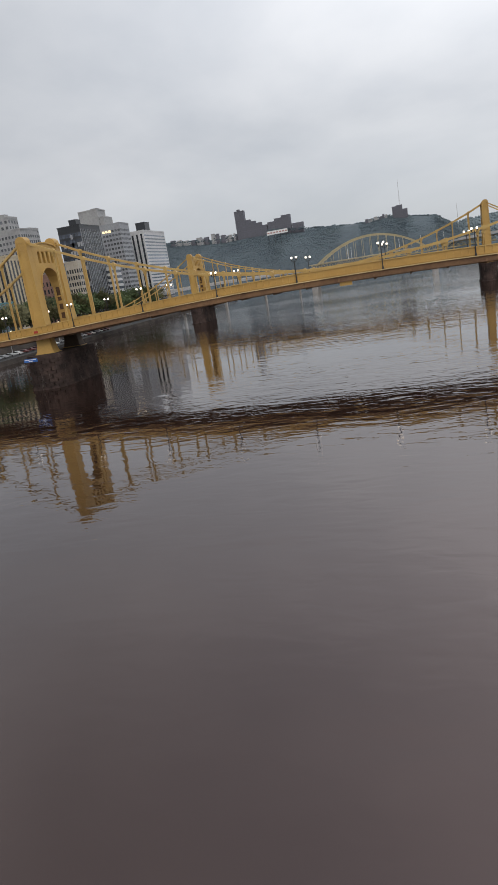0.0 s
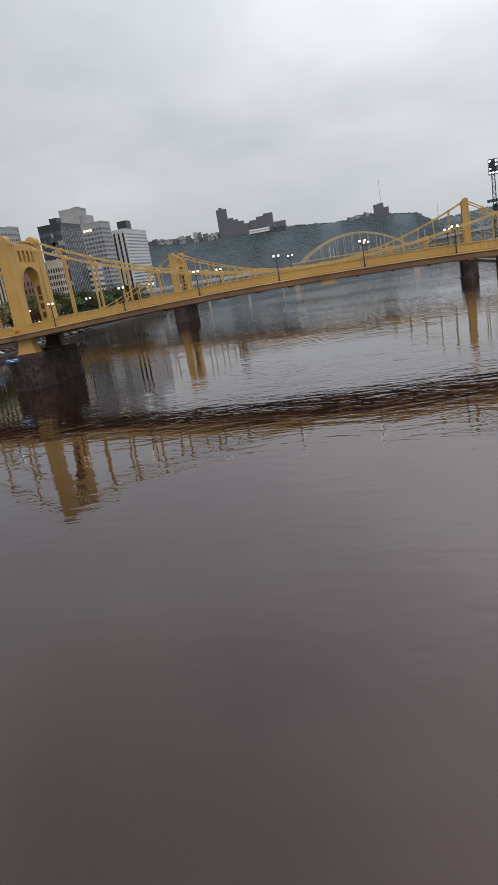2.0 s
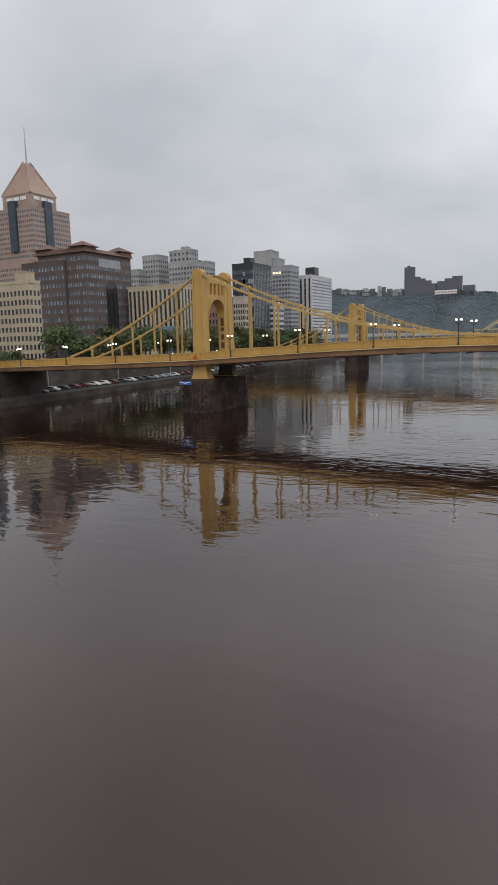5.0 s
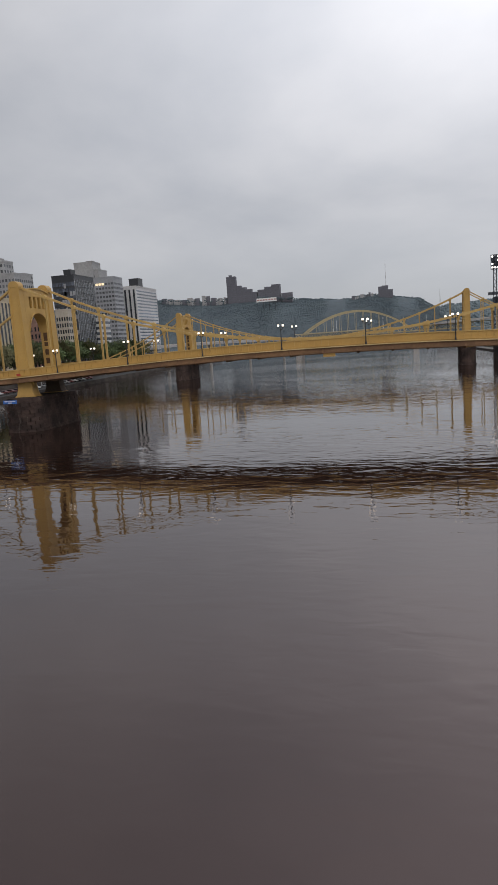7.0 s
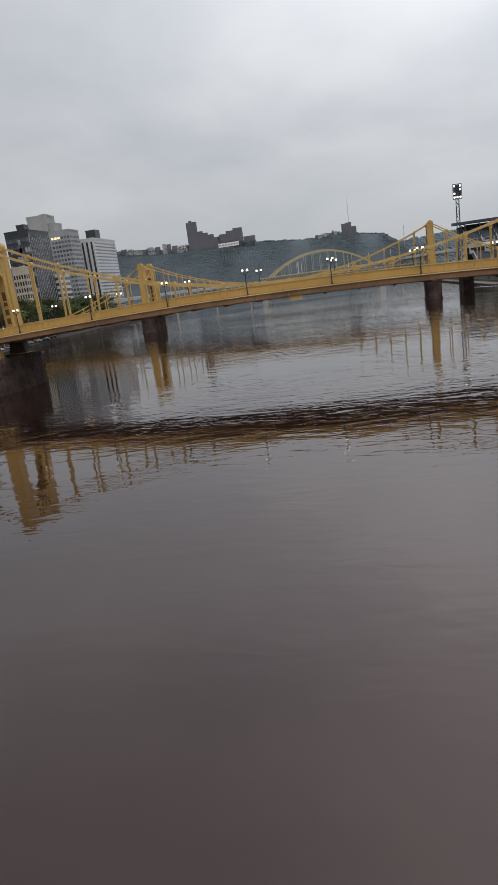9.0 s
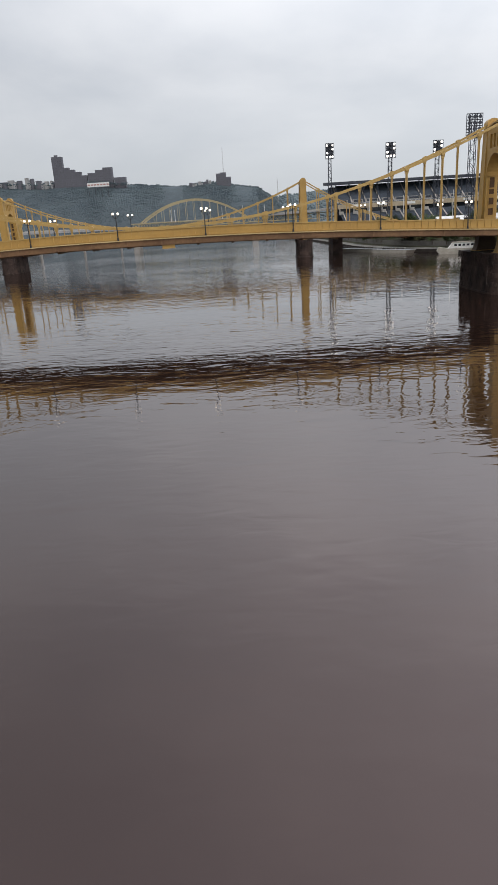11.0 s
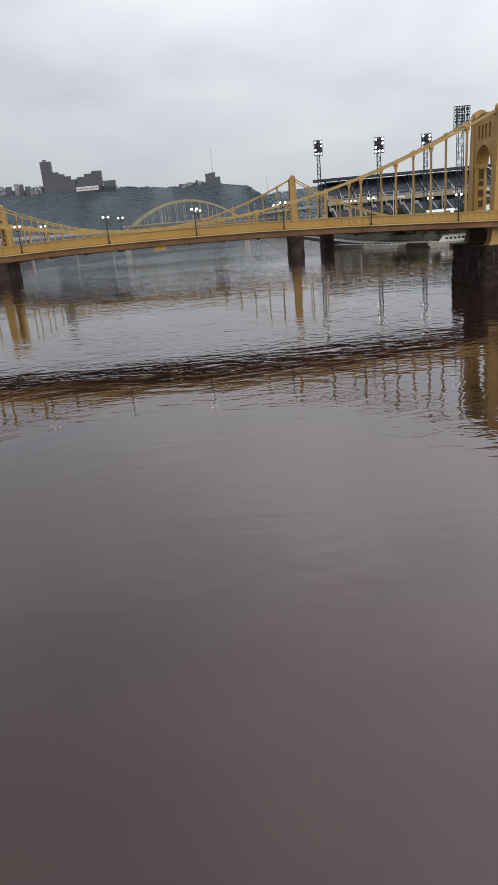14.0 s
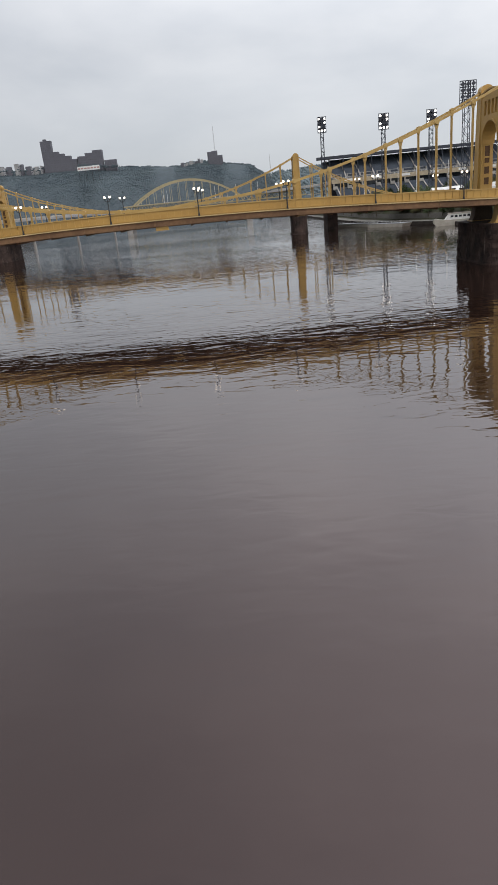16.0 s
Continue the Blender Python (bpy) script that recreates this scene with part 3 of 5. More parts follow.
CREAM = mat("cream_brick", (0.42, 0.375, 0.31), 0.85, second=(0.35, 0.31, 0.26), scale=0.08, fine=0.9)
GREY_CONC = mat("weathered_concrete", (0.36, 0.36, 0.355), 0.85, second=(0.27, 0.27, 0.27), scale=0.06, fine=0.6)
GREY_PANEL = mat("grey_precast_panel", (0.31, 0.32, 0.335), 0.8, second=(0.25, 0.26, 0.275), scale=0.07, fine=0.7)
WHITE_PANEL = mat("white_precast_panel", (0.52, 0.52, 0.515), 0.75, second=(0.44, 0.44, 0.445), scale=0.06, fine=0.7)
BLACK_PANEL = mat("black_curtain_wall", (0.03, 0.033, 0.038), 0.35, spread=0.3, scale=0.15)
BROWN_BRICK = mat("red_brown_brick", (0.25, 0.145, 0.118), 0.88, second=(0.20, 0.115, 0.095), scale=0.1, fine=1.0)
TILE_RED = mat("red_brown_roof_tile", (0.17, 0.095, 0.075), 0.85, second=(0.13, 0.075, 0.06), scale=0.15, fine=1.5)
DARK_BRICK = mat("dark_brown_brick", (0.108, 0.080, 0.070), 0.88, second=(0.082, 0.061, 0.055), scale=0.1, fine=1.0)
GRANITE_PINK = mat("pink_granite", (0.37, 0.265, 0.22), 0.6, second=(0.31, 0.22, 0.185), scale=0.06, fine=0.7)
COPPER_ROOF = mat("tan_metal_roof", (0.34, 0.235, 0.175), 0.55, second=(0.29, 0.195, 0.15), scale=0.08, fine=0.8)
STEEL_BLUE = mat("steel_blue_glass", (0.135, 0.175, 0.215), 0.2, second=(0.10, 0.135, 0.17), scale=0.06, fine=0.6, spec=0.6)
SEAT_BLUE = mat("navy_seats", (0.085, 0.105, 0.135), 0.8, second=(0.066, 0.082, 0.108), scale=0.2, fine=2.0)
NAVY_STEEL = mat("navy_steel", (0.035, 0.042, 0.06), 0.55, spread=0.25, scale=0.2)
CAR_PAINTS = [mat("car_paint_" + n, c, 0.3, spread=0.1, spec=0.6) for n, c in (("silver", (0.30, 0.31, 0.32)), ("white", (0.55, 0.55, 0.54)), ("dark", (0.05, 0.055, 0.06)), ("maroon", (0.11, 0.03, 0.028)))]
RUBBER = mat("tyre_rubber", (0.02, 0.02, 0.02), 0.85)
FLOOD_LIT = mat("lit_floodlight", (1.0, 0.98, 0.92), 0.3, emit=2.4, spread=0.02)
ROSE_PAINT = mat("faded_red_paint", (0.46, 0.25, 0.23), 0.6, spread=0.15)
TEAL_PANEL = mat("teal_panel", (0.10, 0.25, 0.29), 0.4, spread=0.2)
HULL = mat("boat_white", (0.44, 0.41, 0.35), 0.5, spread=0.2, scale=0.5)


# ---- banks ----
def bank(name, shore, levels, material, label, side):
    """A bank that steps up from the shoreline: levels are (metres inland, height)."""
    bm = bmesh.new()
    rows = []
    for x, y in shore:
        rows.append([bm.verts.new((x + side * d, y, z)) for d, z in levels])
    for r, q in zip(rows, rows[1:]):
        for i in range(len(levels) - 1):
            bm.faces.new((r[i], r[i + 1], q[i + 1], q[i]))
    return tagged(new(name, finish(name, bm, material)), label, "river bank", kind="structure")


SHORE_L = [(-120, -300), (-126, 0), (-130, 60), (-131.5, 100), (-136.5, 131), (-141, 161), (-147, 221), (-152, 271), (-160, 338), (-166, 420), (-178, 560), (-190, 700), (-230, 800)]
SHORE_R = [(95, -300), (88, 0), (82, 120), (78, 173), (82, 226), (84, 258), (76, 276), (66, 300), (60, 340), (58, 420), (54, 560), (50, 700), (40, 800), (90, 900)]
bank("river_wall_south", SHORE_L, [(0, -3), (0.3, 1.9)], WALL_STONE, "dark stone river wall at the waterline", -1)
bank("wharf_south", SHORE_L, [(0.3, 1.9), (14, 2.3)], WHARF, "asphalt parking wharf beside the river", -1)
bank("retaining_wall_south", SHORE_L, [(14, 2.3), (15, 8.0)], WALL_STONE, "stained stone retaining wall above the wharf", -1)
bank("ground_south", SHORE_L, [(15, 8.0), (45, 8.4), (3500, 9.0)], ASPHALT, "city street level behind the wall", -1)
bank("river_wall_north", SHORE_R, [(0, -3), (0.2, 1.3)], WALL_STONE, "low dark stone river walk edge", 1)
bank("river_walk_north", SHORE_R, [(0.2, 1.3), (5, 1.5)], WALK_STONE, "worn grey river walk paving", 1)
bank("river_lawn_north", SHORE_R, [(5, 1.5), (8, 1.9)], GRASS, "narrow lawn beside the river walk", 1)
bank("terrace_wall_north", SHORE_R, [(8, 1.9), (8.2, 4.0)], WALK_STONE, "grey stone terrace wall above the river walk", 1)
bank("ground_north", SHORE_R, [(8.2, 4.0), (18, 7.0), (3500, 8.0)], GRASS, "grassy slope and park ground behind the river walk", 1)


def shore_x(shore, y):
    return float(np.interp(y, [q for _, q in shore], [p for p, _ in shore]))


# abutments that carry the bridge ends
def abutment(m, label):
    ab = thing("bridge_abutment", m, label, "abutment", "bridge abutments")
    bm = bmesh.new()
    box(bm, (0, LEGS / 2, 4.5), (10, LEGS + 5.5, 9.8))
    part("body", bm, WALL_STONE, ab)
    bm = bmesh.new()
    box(bm, (0, LEGS / 2, 9.7), (10.8, LEGS + 6.2, 0.6))
    part("cap", bm, WALL_STONE, ab)
    for y in (-1.9, LEGS + 1.9):
        bm = bmesh.new()
        box(bm, (0, y, 11.0), (2.2, 1.6, 2.2))
        box(bm, (0, y, 12.2), (2.5, 1.9, 0.3))
        part("pylon", bm, WALL_STONE, ab, "stone end pylon")
    return ab


def approach(m, label, length, sgn):
    bm = bmesh.new()
    box(bm, (sgn * length / 2, LEGS / 2, 9.7), (length, LEGS + 4.6, 1.4))
    ap = tagged(new("approach_road", finish("approach_road", bm, CONCRETE)), label, "road", kind="structure")
    ap.matrix_basis = m


for base_m in (NEAR, FAR):
    for s in (-1, 1):
        abutment(base_m @ pose(s * 134.5, 0, 0), "dark stone abutment at the end of the yellow bridge")
        approach(base_m @ pose(s * 138, 0, 0), "concrete approach road behind the bridge end", 60, s)


# ---- twin-globe street lamps ----
def street_lamp(m, label):
    lp = thing("street_lamp", m, label, "street lamp", "twin-globe lamps on the bridges")
    bm = bmesh.new()
    rod(bm, (0, 0, 0), (0, 0, 0.5), 0.2, 0.14, 10)
    rod(bm, (0, 0, 0.5), (0, 0, 4.2), 0.11, 0.08, 10)
    part("pole", bm, BLACK_IRON, lp)
    bm = bmesh.new()
    tube(bm, [(0.46 * math.sin(a), 0, 4.2 - 0.3 * math.cos(a)) for a in [-math.pi / 2 + math.pi * i / 8 for i in range(9)]], 0.06)
    part("arm", bm, BLACK_IRON, lp)
    bm = bmesh.new()
    rod(bm, (0, 0, 4.1), (0, 0, 4.7), 0.06, 0.02, 6)
    part("spike", bm, BLACK_IRON, lp)
    for sx in (-1, 1):
        bm = bmesh.new()
        rod(bm, (sx * 0.46, 0, 4.18), (sx * 0.46, 0, 4.48), 0.08, 0.17, 8)
        part("cup", bm, BLACK_IRON, lp)
        bm = bmesh.new()
        ball(bm, (sx * 0.46, 0, 4.68), 0.22, 2, (1, 1, 1.08))
        part("globe", bm, GLOBE, lp, "lit milky glass globe", True)
        bm = bmesh.new()
        rod(bm, (sx * 0.46, 0, 4.88), (sx * 0.46, 0, 5.08), 0.12, 0.02, 8)
        part("finial", bm, BLACK_IRON, lp)
    return lp


lamp = None
for base_m in (NEAR,):
    for k in range(-8, 9):
        s = -7.9 + 16.15 * k
        if abs(s) > 134:
            continue
        for y in (-2.75, LEGS + 2.9):
            m = base_m @ pose(s, y, flange_z(s) + 0.05)
            if lamp is None:
                lamp = street_lamp(m, "black iron street lamp with two lit globes on the bridge edge")
            else:
                copy_thing(lamp, m)

for s in (-139.5, -151.0, -163.0):
    for y in (-2.0, LEGS + 2.0):
        copy_thing(lamp, NEAR @ pose(s, y, 10.4))

# blue name board on the south pier
bm = bmesh.new()
box(bm, (0, 0, 0), (3.6, 0.08, 0.75))
sg = thing("pier_sign", pose(-80.4, 121.2, 6.75, 0, 0, -8), "small blue sign board on the pier's face", "sign")
part("board", bm, BLUE_SIGN, sg)
for dx, dz, w in ((-0.9, 0.14, 1.3), (0.7, 0.14, 1.5), (0.0, -0.16, 1.0)):
    bm = bmesh.new()
    box(bm, (dx, -0.05, dz), (w, 0.02, 0.16))
    part("lettering_bar", bm, WHITE_PAINT, sg)
for x in (-1.4, 1.4):
    bm = bmesh.new()
    box(bm, (x, 0.25, 0), (0.1, 0.5, 0.1))
    part("bracket", bm, BLACK_IRON, sg)
bm = bmesh.new()
box(bm, (0, 0, 0), (3.6, 0.08, 0.75))
sg2 = thing("pier_sign", pose(54.0, 121.0, 6.4, 0, 0, 8), "small blue sign board on the pier's face", "sign")
part("board", bm, BLUE_SIGN, sg2)
for s, z in ((-79.2, 12.35), (51.8, 12.4)):
    bm = bmesh.new()
    box(bm, (0, 0, 0), (0.9, 0.12, 0.5))
    rod(bm, (0, 0, 0.2), (0, 0.35, 0.2), 0.06, seg=6)
    ob = tagged(new("navigation_light", finish("navigation_light", bm, RED_PAINT)), "red navigation marker on the yellow girder", "marker", "navigation markers")
    ob.matrix_basis = pose(s, 123.75, z)


# ---- buildings ----
PANES = {}


def pane(w, hgt, material):
    """A shared window: glass set in a thin frame."""
    key = (round(w, 2), round(hgt, 2), material.name)
    if key not in PANES:
        bm = bmesh.new()
        box(bm, (0, 0, 0), (w, 0.16, hgt))
        PANES[key] = finish("window", bm, material)
    return PANES[key]


def facade(b, face, wx, wy, z0, z1, style, floor, bay, wf, hf, glass, start=1.0, lit=0):
    """Windows on one face: 'front' looks towards -y, 'side' towards +x."""
    width = wx if face == "front" else wy
    nf = max(1, int((z1 - z0 - start) / floor))
    nb = max(1, int(width / bay))
    bw = width / nb

    def put(u, z, w, hgt, m=None):
        o = new("window", pane(w, hgt, m or glass))
        o.parent = b
        o.matrix_basis = pose(-wx + u, -0.02, z) if face == "front" else pose(0.02, u, z, 0, 0, 90)
    if style == "grid":
        for f in range(nf):
            for k in range(nb):
                put((k + 0.5) * bw, z0 + start + (f + 0.5) * floor, bw * wf, floor * hf, LIT_WINDOW if lit and f == nf - 1 and k in (1, 2, 3) else None)
    elif style == "ribbon":
        for f in range(nf):
            put(width / 2, z0 + start + (f + 0.5) * floor, width * wf, floor * hf)
    elif style == "fins":
        for k in range(nb):
            put((k + 0.5) * bw, (z0 + start + z1) / 2, bw * wf, (z1 - z0 - start) * hf)


def building(label, cx, cy, wx, wy, z1, wall, glass=None, front=None, side=None, z0=8.2, parapet=0.9, box_on=None, turn=0.0, name="office_building", boxmat=None, start=1.0, lit=0, k=1.0, glass2=None):
    """A block whose corner towards the river and the viewer is (cx, cy)."""
    cx, cy, wx, wy, z1 = cx * k, cy * k, wx * k, wy * k, 15.67 + (z1 - 15.67) * k
    b = thing(name, pose(cx, cy, 0, 0, 0, turn), label, "building", "city buildings")
    bm = bmesh.new()
    box(bm, (-wx / 2, wy / 2, (z0 + z1) / 2 - 1), (wx, wy, z1 - z0 + 2))
    part("wall", bm, wall, b)
    bm = bmesh.new()
    t = 0.5
    for c, s in (((-wx / 2, 0.1, 0), (wx + 0.4, t, parapet)), ((-wx / 2, wy - 0.1, 0), (wx + 0.4, t, parapet)), ((0, wy / 2, 0), (t, wy - 0.6, parapet)), ((-wx, wy / 2, 0), (t, wy - 0.6, parapet))):
        box(bm, (c[0], c[1], z1 + parapet / 2 - 0.1), s)
    part("parapet", bm, wall, b)
    glass = glass or GLASS_DARK
    if front:
        facade(b, "front", wx, wy, z0, z1, *front, glass, start, lit)
    if side:
        facade(b, "side", wx, wy, z0, z1, *side, glass2 or glass, start)
    if box_on:
        u, v, w, d, hgt = box_on
        bm = bmesh.new()
        box(bm, (-wx * u, wy * v, z1 + hgt / 2), (w, d, hgt))
        box(bm, (-wx * u, wy * v, z1 + hgt + 0.1), (w + 0.4, d + 0.4, 0.25))
        part("roof_plant", bm, boxmat or wall, b)
    return b


# group seen beyond the near bridge's south tower
building("white office slab with dark vertical strips and ribbon windows", -158.8, 388.8, 8.8, 36.3, 55.8, WHITE_PANEL, GLASS_DARK, ("fins", 3.4, 3.5, 0.4, 0.93), ("ribbon", 2.4, 3.0, 0.95, 0.42), box_on=(0.5, 0.33, 7.5, 9, 7.0), boxmat=BLACK_PANEL, k=1.2, glass2=GLASS_PALE)
building("grey gridded office block with small square windows", -162.9, 365.3, 14, 13, 60.1, GREY_PANEL, GLASS_GREY, ("grid", 3.0, 2.3, 0.7, 0.5), ("grid", 3.0, 2.0, 0.75, 0.5), lit=1, k=1.2)
curtain = building("black and blue glass curtain-wall tower", -151.2, 293.3, 12, 20.9, 54.3, BLACK_PANEL, GLASS_BLUE, ("grid", 3.8, 2.0, 0.84, 0.6), ("grid", 3.8, 2.1, 0.86, 0.82), box_on=(0.45, 0.3, 5, 6, 4.0), boxmat=BLACK_PANEL, parapet=0.5, k=1.3, glass2=GLASS_DARK)
for i in range(13):
    bm = bmesh.new()
    box(bm, (0.16, 27.17 * i / 12, 36), (0.28, 0.24, 55))
    part("mullion", bm, GREY_PANEL, curtain, "pale grey mullion")
# scattered panes in flat pale grey stand for bright reflections in the glass
rg = random.Random(8)
for i in range(26):
    bm = bmesh.new()
    box(bm, (-15.6 * (rg.randrange(8) + 0.5) / 8, -0.13, 30 + 4.9 * rg.randrange(7)), (1.5, 0.1, 2.7))
    part("window", bm, GREY_PANEL, curtain, "pane coloured pale for a bright reflection")
building("weathered concrete tower with a stepped top", -199.1, 414.7, 13.8, 12.4, 77.2, GREY_CONC, GLASS_GREY, None, ("grid", 4.2, 4.1, 0.3, 0.45), box_on=(0.3, 0.5, 5, 5, 1.6), k=1.12)
building("lower wing of the concrete tower", -196.0, 416.5, 5, 13.4, 72.0, GREY_CONC, k=1.12)
building("pale grey stepped office tower", -222.5, 356.2, 23, 19, 66.8, GREY_CONC, GLASS_GREY, ("grid", 3.7, 2.6, 0.55, 0.5), ("grid", 3.7, 2.6, 0.55, 0.5), k=1.15)
building("tall pale concrete tower behind", -238.0, 370.1, 16, 8.8, 76.3, GREY_CONC, GLASS_GREY, ("grid", 4.0, 3.4, 0.5, 0.5), ("grid", 4.0, 3.0, 0.5, 0.5), k=1.15)
building("low cream brick block with rows of windows", -122.3 - 30, 229.5 + 56, 6.5, 9.1, 37.3, CREAM, GLASS_DARK, ("grid", 3.9, 1.6, 0.55, 0.6), ("grid", 3.9, 2.2, 0.55, 0.6), name="brick_building", k=1.3)
building("low white block with blue ribbon glazing", -148, 312, 14, 10.5, 33.2, WHITE_PANEL, GLASS_BLUE, ("ribbon", 3.6, 3, 0.96, 0.5), ("ribbon", 3.6, 3, 0.96, 0.5), k=1.3)
building("old cream stone block with dark windows", -178, 277, 18, 12.5, 33.0, CREAM, GLASS_DARK, ("grid", 4.6, 3.5, 0.42, 0.6), ("grid", 4.6, 3.2, 0.42, 0.6), name="stone_building", k=1.3)
building("old red brick block with dark windows", -168, 283, 8, 9, 33.5, BROWN_BRICK, GLASS_DARK, ("grid", 4.4, 2.6, 0.4, 0.6), ("grid", 4.4, 2.4, 0.4, 0.6), name="brick_building", k=1.3)

# group on the south bank beyond the bridge end
ppg = building("steel-blue glass tower with spiked crown", -581.3, 489.6, 79.9, 11.0, 178.7, STEEL_BLUE, GLASS_BLUE, ("fins", 4, 5.7, 0.5, 0.98), ("fins", 4, 5.7, 0.5, 0.98), parapet=0.6, name="glass_tower")
for i in range(11):
    for face in (0, 1):
        if face:
            continue
        big = (face == 0 and i in (0, 5, 10)) or (face == 1 and i == 5)
        hgt, w = (20, 5.2) if (i in (0, 10) and face == 0) else (13, 4.4) if big else (7, 2.6)
        x, y = (-79.9 * i / 10, 0) if face == 0 else (0, 11.0 * i / 5)
        bm = bmesh.new()
        box(bm, (x, y, 178 + hgt * 0.2), (w, w, hgt * 0.4))
        bmesh.ops.create_cone(bm, cap_ends=True, segments=4, radius1=w * 0.7, radius2=0.05, depth=hgt * 0.6, matrix=Matrix.Translation((x, y, 178 + hgt * 0.7)) @ Matrix.Rotation(math.pi / 4, 4, "Z"))
        part("spire", bm, STEEL_BLUE, ppg)

fifth = building("pink granite tower with setbacks and tall glass bays", -401.5, 390.3, 48.4, 42.2, 85, GRANITE_PINK, GLASS_GREY, ("grid", 4.0, 2.3, 0.5, 0.5), ("grid", 4.0, 2.3, 0.5, 0.5), name="granite_tower")
up = building("granite", -399.4, 392.5, 46.2, 42.1, 126.8, GRANITE_PINK, GLASS_GREY, ("grid", 3.9, 2.3, 0.5, 0.5), ("grid", 3.9, 2.3, 0.5, 0.5), z0=86)
for ch in list(up.children):
    m = up.matrix_basis @ ch.matrix_basis
    ch.parent = fifth
    ch.matrix_basis = fifth.matrix_basis.inverted() @ m
bpy.data.objects.remove(up)
bm = bmesh.new()
box(bm, (-17.6, 19.4, 131), (31.7, 28.0, 15))
part("upper_stage", bm, GRANITE_PINK, fifth)
for face in (0, 1):
    bm = bmesh.new()
    box(bm, (-19, 2.0, 113) if face == 0 else (1.6, 19.4, 113), (8, 3.2, 40) if face == 0 else (3.2, 8, 40))
    part("glass_bay", bm, GLASS_TEAL, fifth, "tall blue-green glass bay")
    for k in (-0.7, 0.0, 0.7):
        bm = bmesh.new()
        if face == 0:
            box(bm, (-17.6 + k * 11, 5.2, 135.2), (6.0, 0.5, 2.6))
        else:
            box(bm, (-1.6, 19.4 + k * 11, 135.2), (0.5, 6.0, 2.6))
        part("lettering_bar", bm, WHITE_PAINT, fifth, "pale unreadable roof lettering")
bm = bmesh.new()
base = [(-34.0, 5.0), (-1.2, 5.0), (-1.2, 33.8), (-34.0, 33.8)]
lo = [bm.verts.new((x, y, 138.5)) for x, y in base]
hi = [bm.verts.new((-17.6 + (x + 17.6) * 0.12, 19.4 + (y - 19.4) * 0.12, 165.5)) for x, y in base]
bm.faces.new(hi)
for i in range(4):
    bm.faces.new((lo[i], lo[(i + 1) % 4], hi[(i + 1) % 4], hi[i]))
bm.faces.new(lo[::-1])
part("pyramid_roof", bm, COPPER_ROOF, fifth, "tan metal pyramid roof")
for i, (x, y) in enumerate(base):
    bm = bmesh.new()
    beam(bm, (x, y, 138.7), (-17.6 + (x + 17.6) * 0.12, 19.4 + (y - 19.4) * 0.12, 166.8), 1.0, 1.0)
    part("hip_rib", bm, COPPER_ROOF, fifth)
bm = bmesh.new()
rod(bm, (-17.6, 19.4, 164), (-17.6, 19.4, 194), 0.6, 0.15, 8)
part("mast", bm, GREY_CONC, fifth, "thin rooftop mast")

building("dark brown brick hotel block with a hipped roof line", -251.9, 284.5, 36, 40.4, 67.2, DARK_BRICK, GLASS_PALE, ("grid", 4.8, 1.8, 0.4, 0.45), ("grid", 4.8, 2.0, 0.4, 0.45), name="brick_building", parapet=1.4)
hot = building("dark brown brick rear wing with paired windows", -266.0, 282.2, 33, 14, 63.5, DARK_BRICK, GLASS_PALE, ("grid", 4.8, 2.4, 0.4, 0.45), None, name="brick_building")
bm = bmesh.new()
pts = [(16, 15), (16, 48)] + [(21 - 5 * math.cos(a), 48 + 5 * math.sin(a)) for a in [math.pi * i / 8 for i in range(1, 8)]] + [(26, 48), (26, 15)]
prism(bm, pts, "x", -0.2, 0.14)
arch_ob = part("arched_window", bm, GLASS_DARK, bpy.data.objects["brick_building.002"] if "brick_building.002" in bpy.data.objects else hot, "tall arched window")
roof = bmesh.new()
prism(roof, [(-37.5, 67.8), (1.4, 67.8), (-1.5, 70.2), (-34, 70.2)], "y", -1.2, 41.5)
part("roof", roof, TILE_RED, arch_ob.parent, "red-brown tiled hip roof")
for x, y in ((-5, 4), (-5, 36), (-31, 4)):
    bm = bmesh.new()
    box(bm, (x, y, 69.4), (11, 10, 3.2))
    bmesh.ops.create_cone(bm, cap_ends=True, segments=4, radius1=9.6, radius2=0.4, depth=3.4, matrix=Matrix.Translation((x, y, 72.6)) @ Matrix.Rotation(math.pi / 4, 4, "Z"))
    part("corner_pavilion", bm, TILE_RED, arch_ob.parent, "hipped corner roof")
bm = bmesh.new()
box(bm, (0.1, 20.5, 62.6), (0.5, 19, 4.6))
part("clerestory", bm, GREY_PANEL, arch_ob.parent, "pale glazed band under the eaves")
building("cream brick apartment block with a heavy cornice", -238.4, 228.2, 39.0, 7.3, 46.0, BEIGE, GLASS_DARK, ("grid", 4.3, 2.6, 0.5, 0.58), ("grid", 4.3, 2.4, 0.5, 0.58), name="apartment_building", box_on=(0.15, 0.5, 7, 6, 5.5), parapet=1.6)
# front fins are flat dark strips standing for the shaded balcony recesses
brown = building("red-brown brick apartment tower with stacked balconies", -180.0, 144.0, 40, 4.6, 57.6, BROWN_BRICK, GLASS_DARK, ("fins", 3.3, 8.0, 0.5, 0.94), ("grid", 3.3, 2.2, 0.4, 0.5), name="apartment_building", start=6.5, parapet=1.2)
for f in range(12):
    for k in range(5):
        bm = bmesh.new()
        box(bm, (-36 + k * 8.0, -0.35, 15.4 + f * 3.35), (3.9, 0.7, 0.2))
        box(bm, (-36 + k * 8.0, -0.68, 15.95 + f * 3.35), (3.9, 0.08, 0.95))
        part("balcony", bm, GREY_CONC, brown, "pale concrete balcony")
bm = bmesh.new()
box(bm, (-20, 4.2, 11.5), (41, 9.4, 6.6))
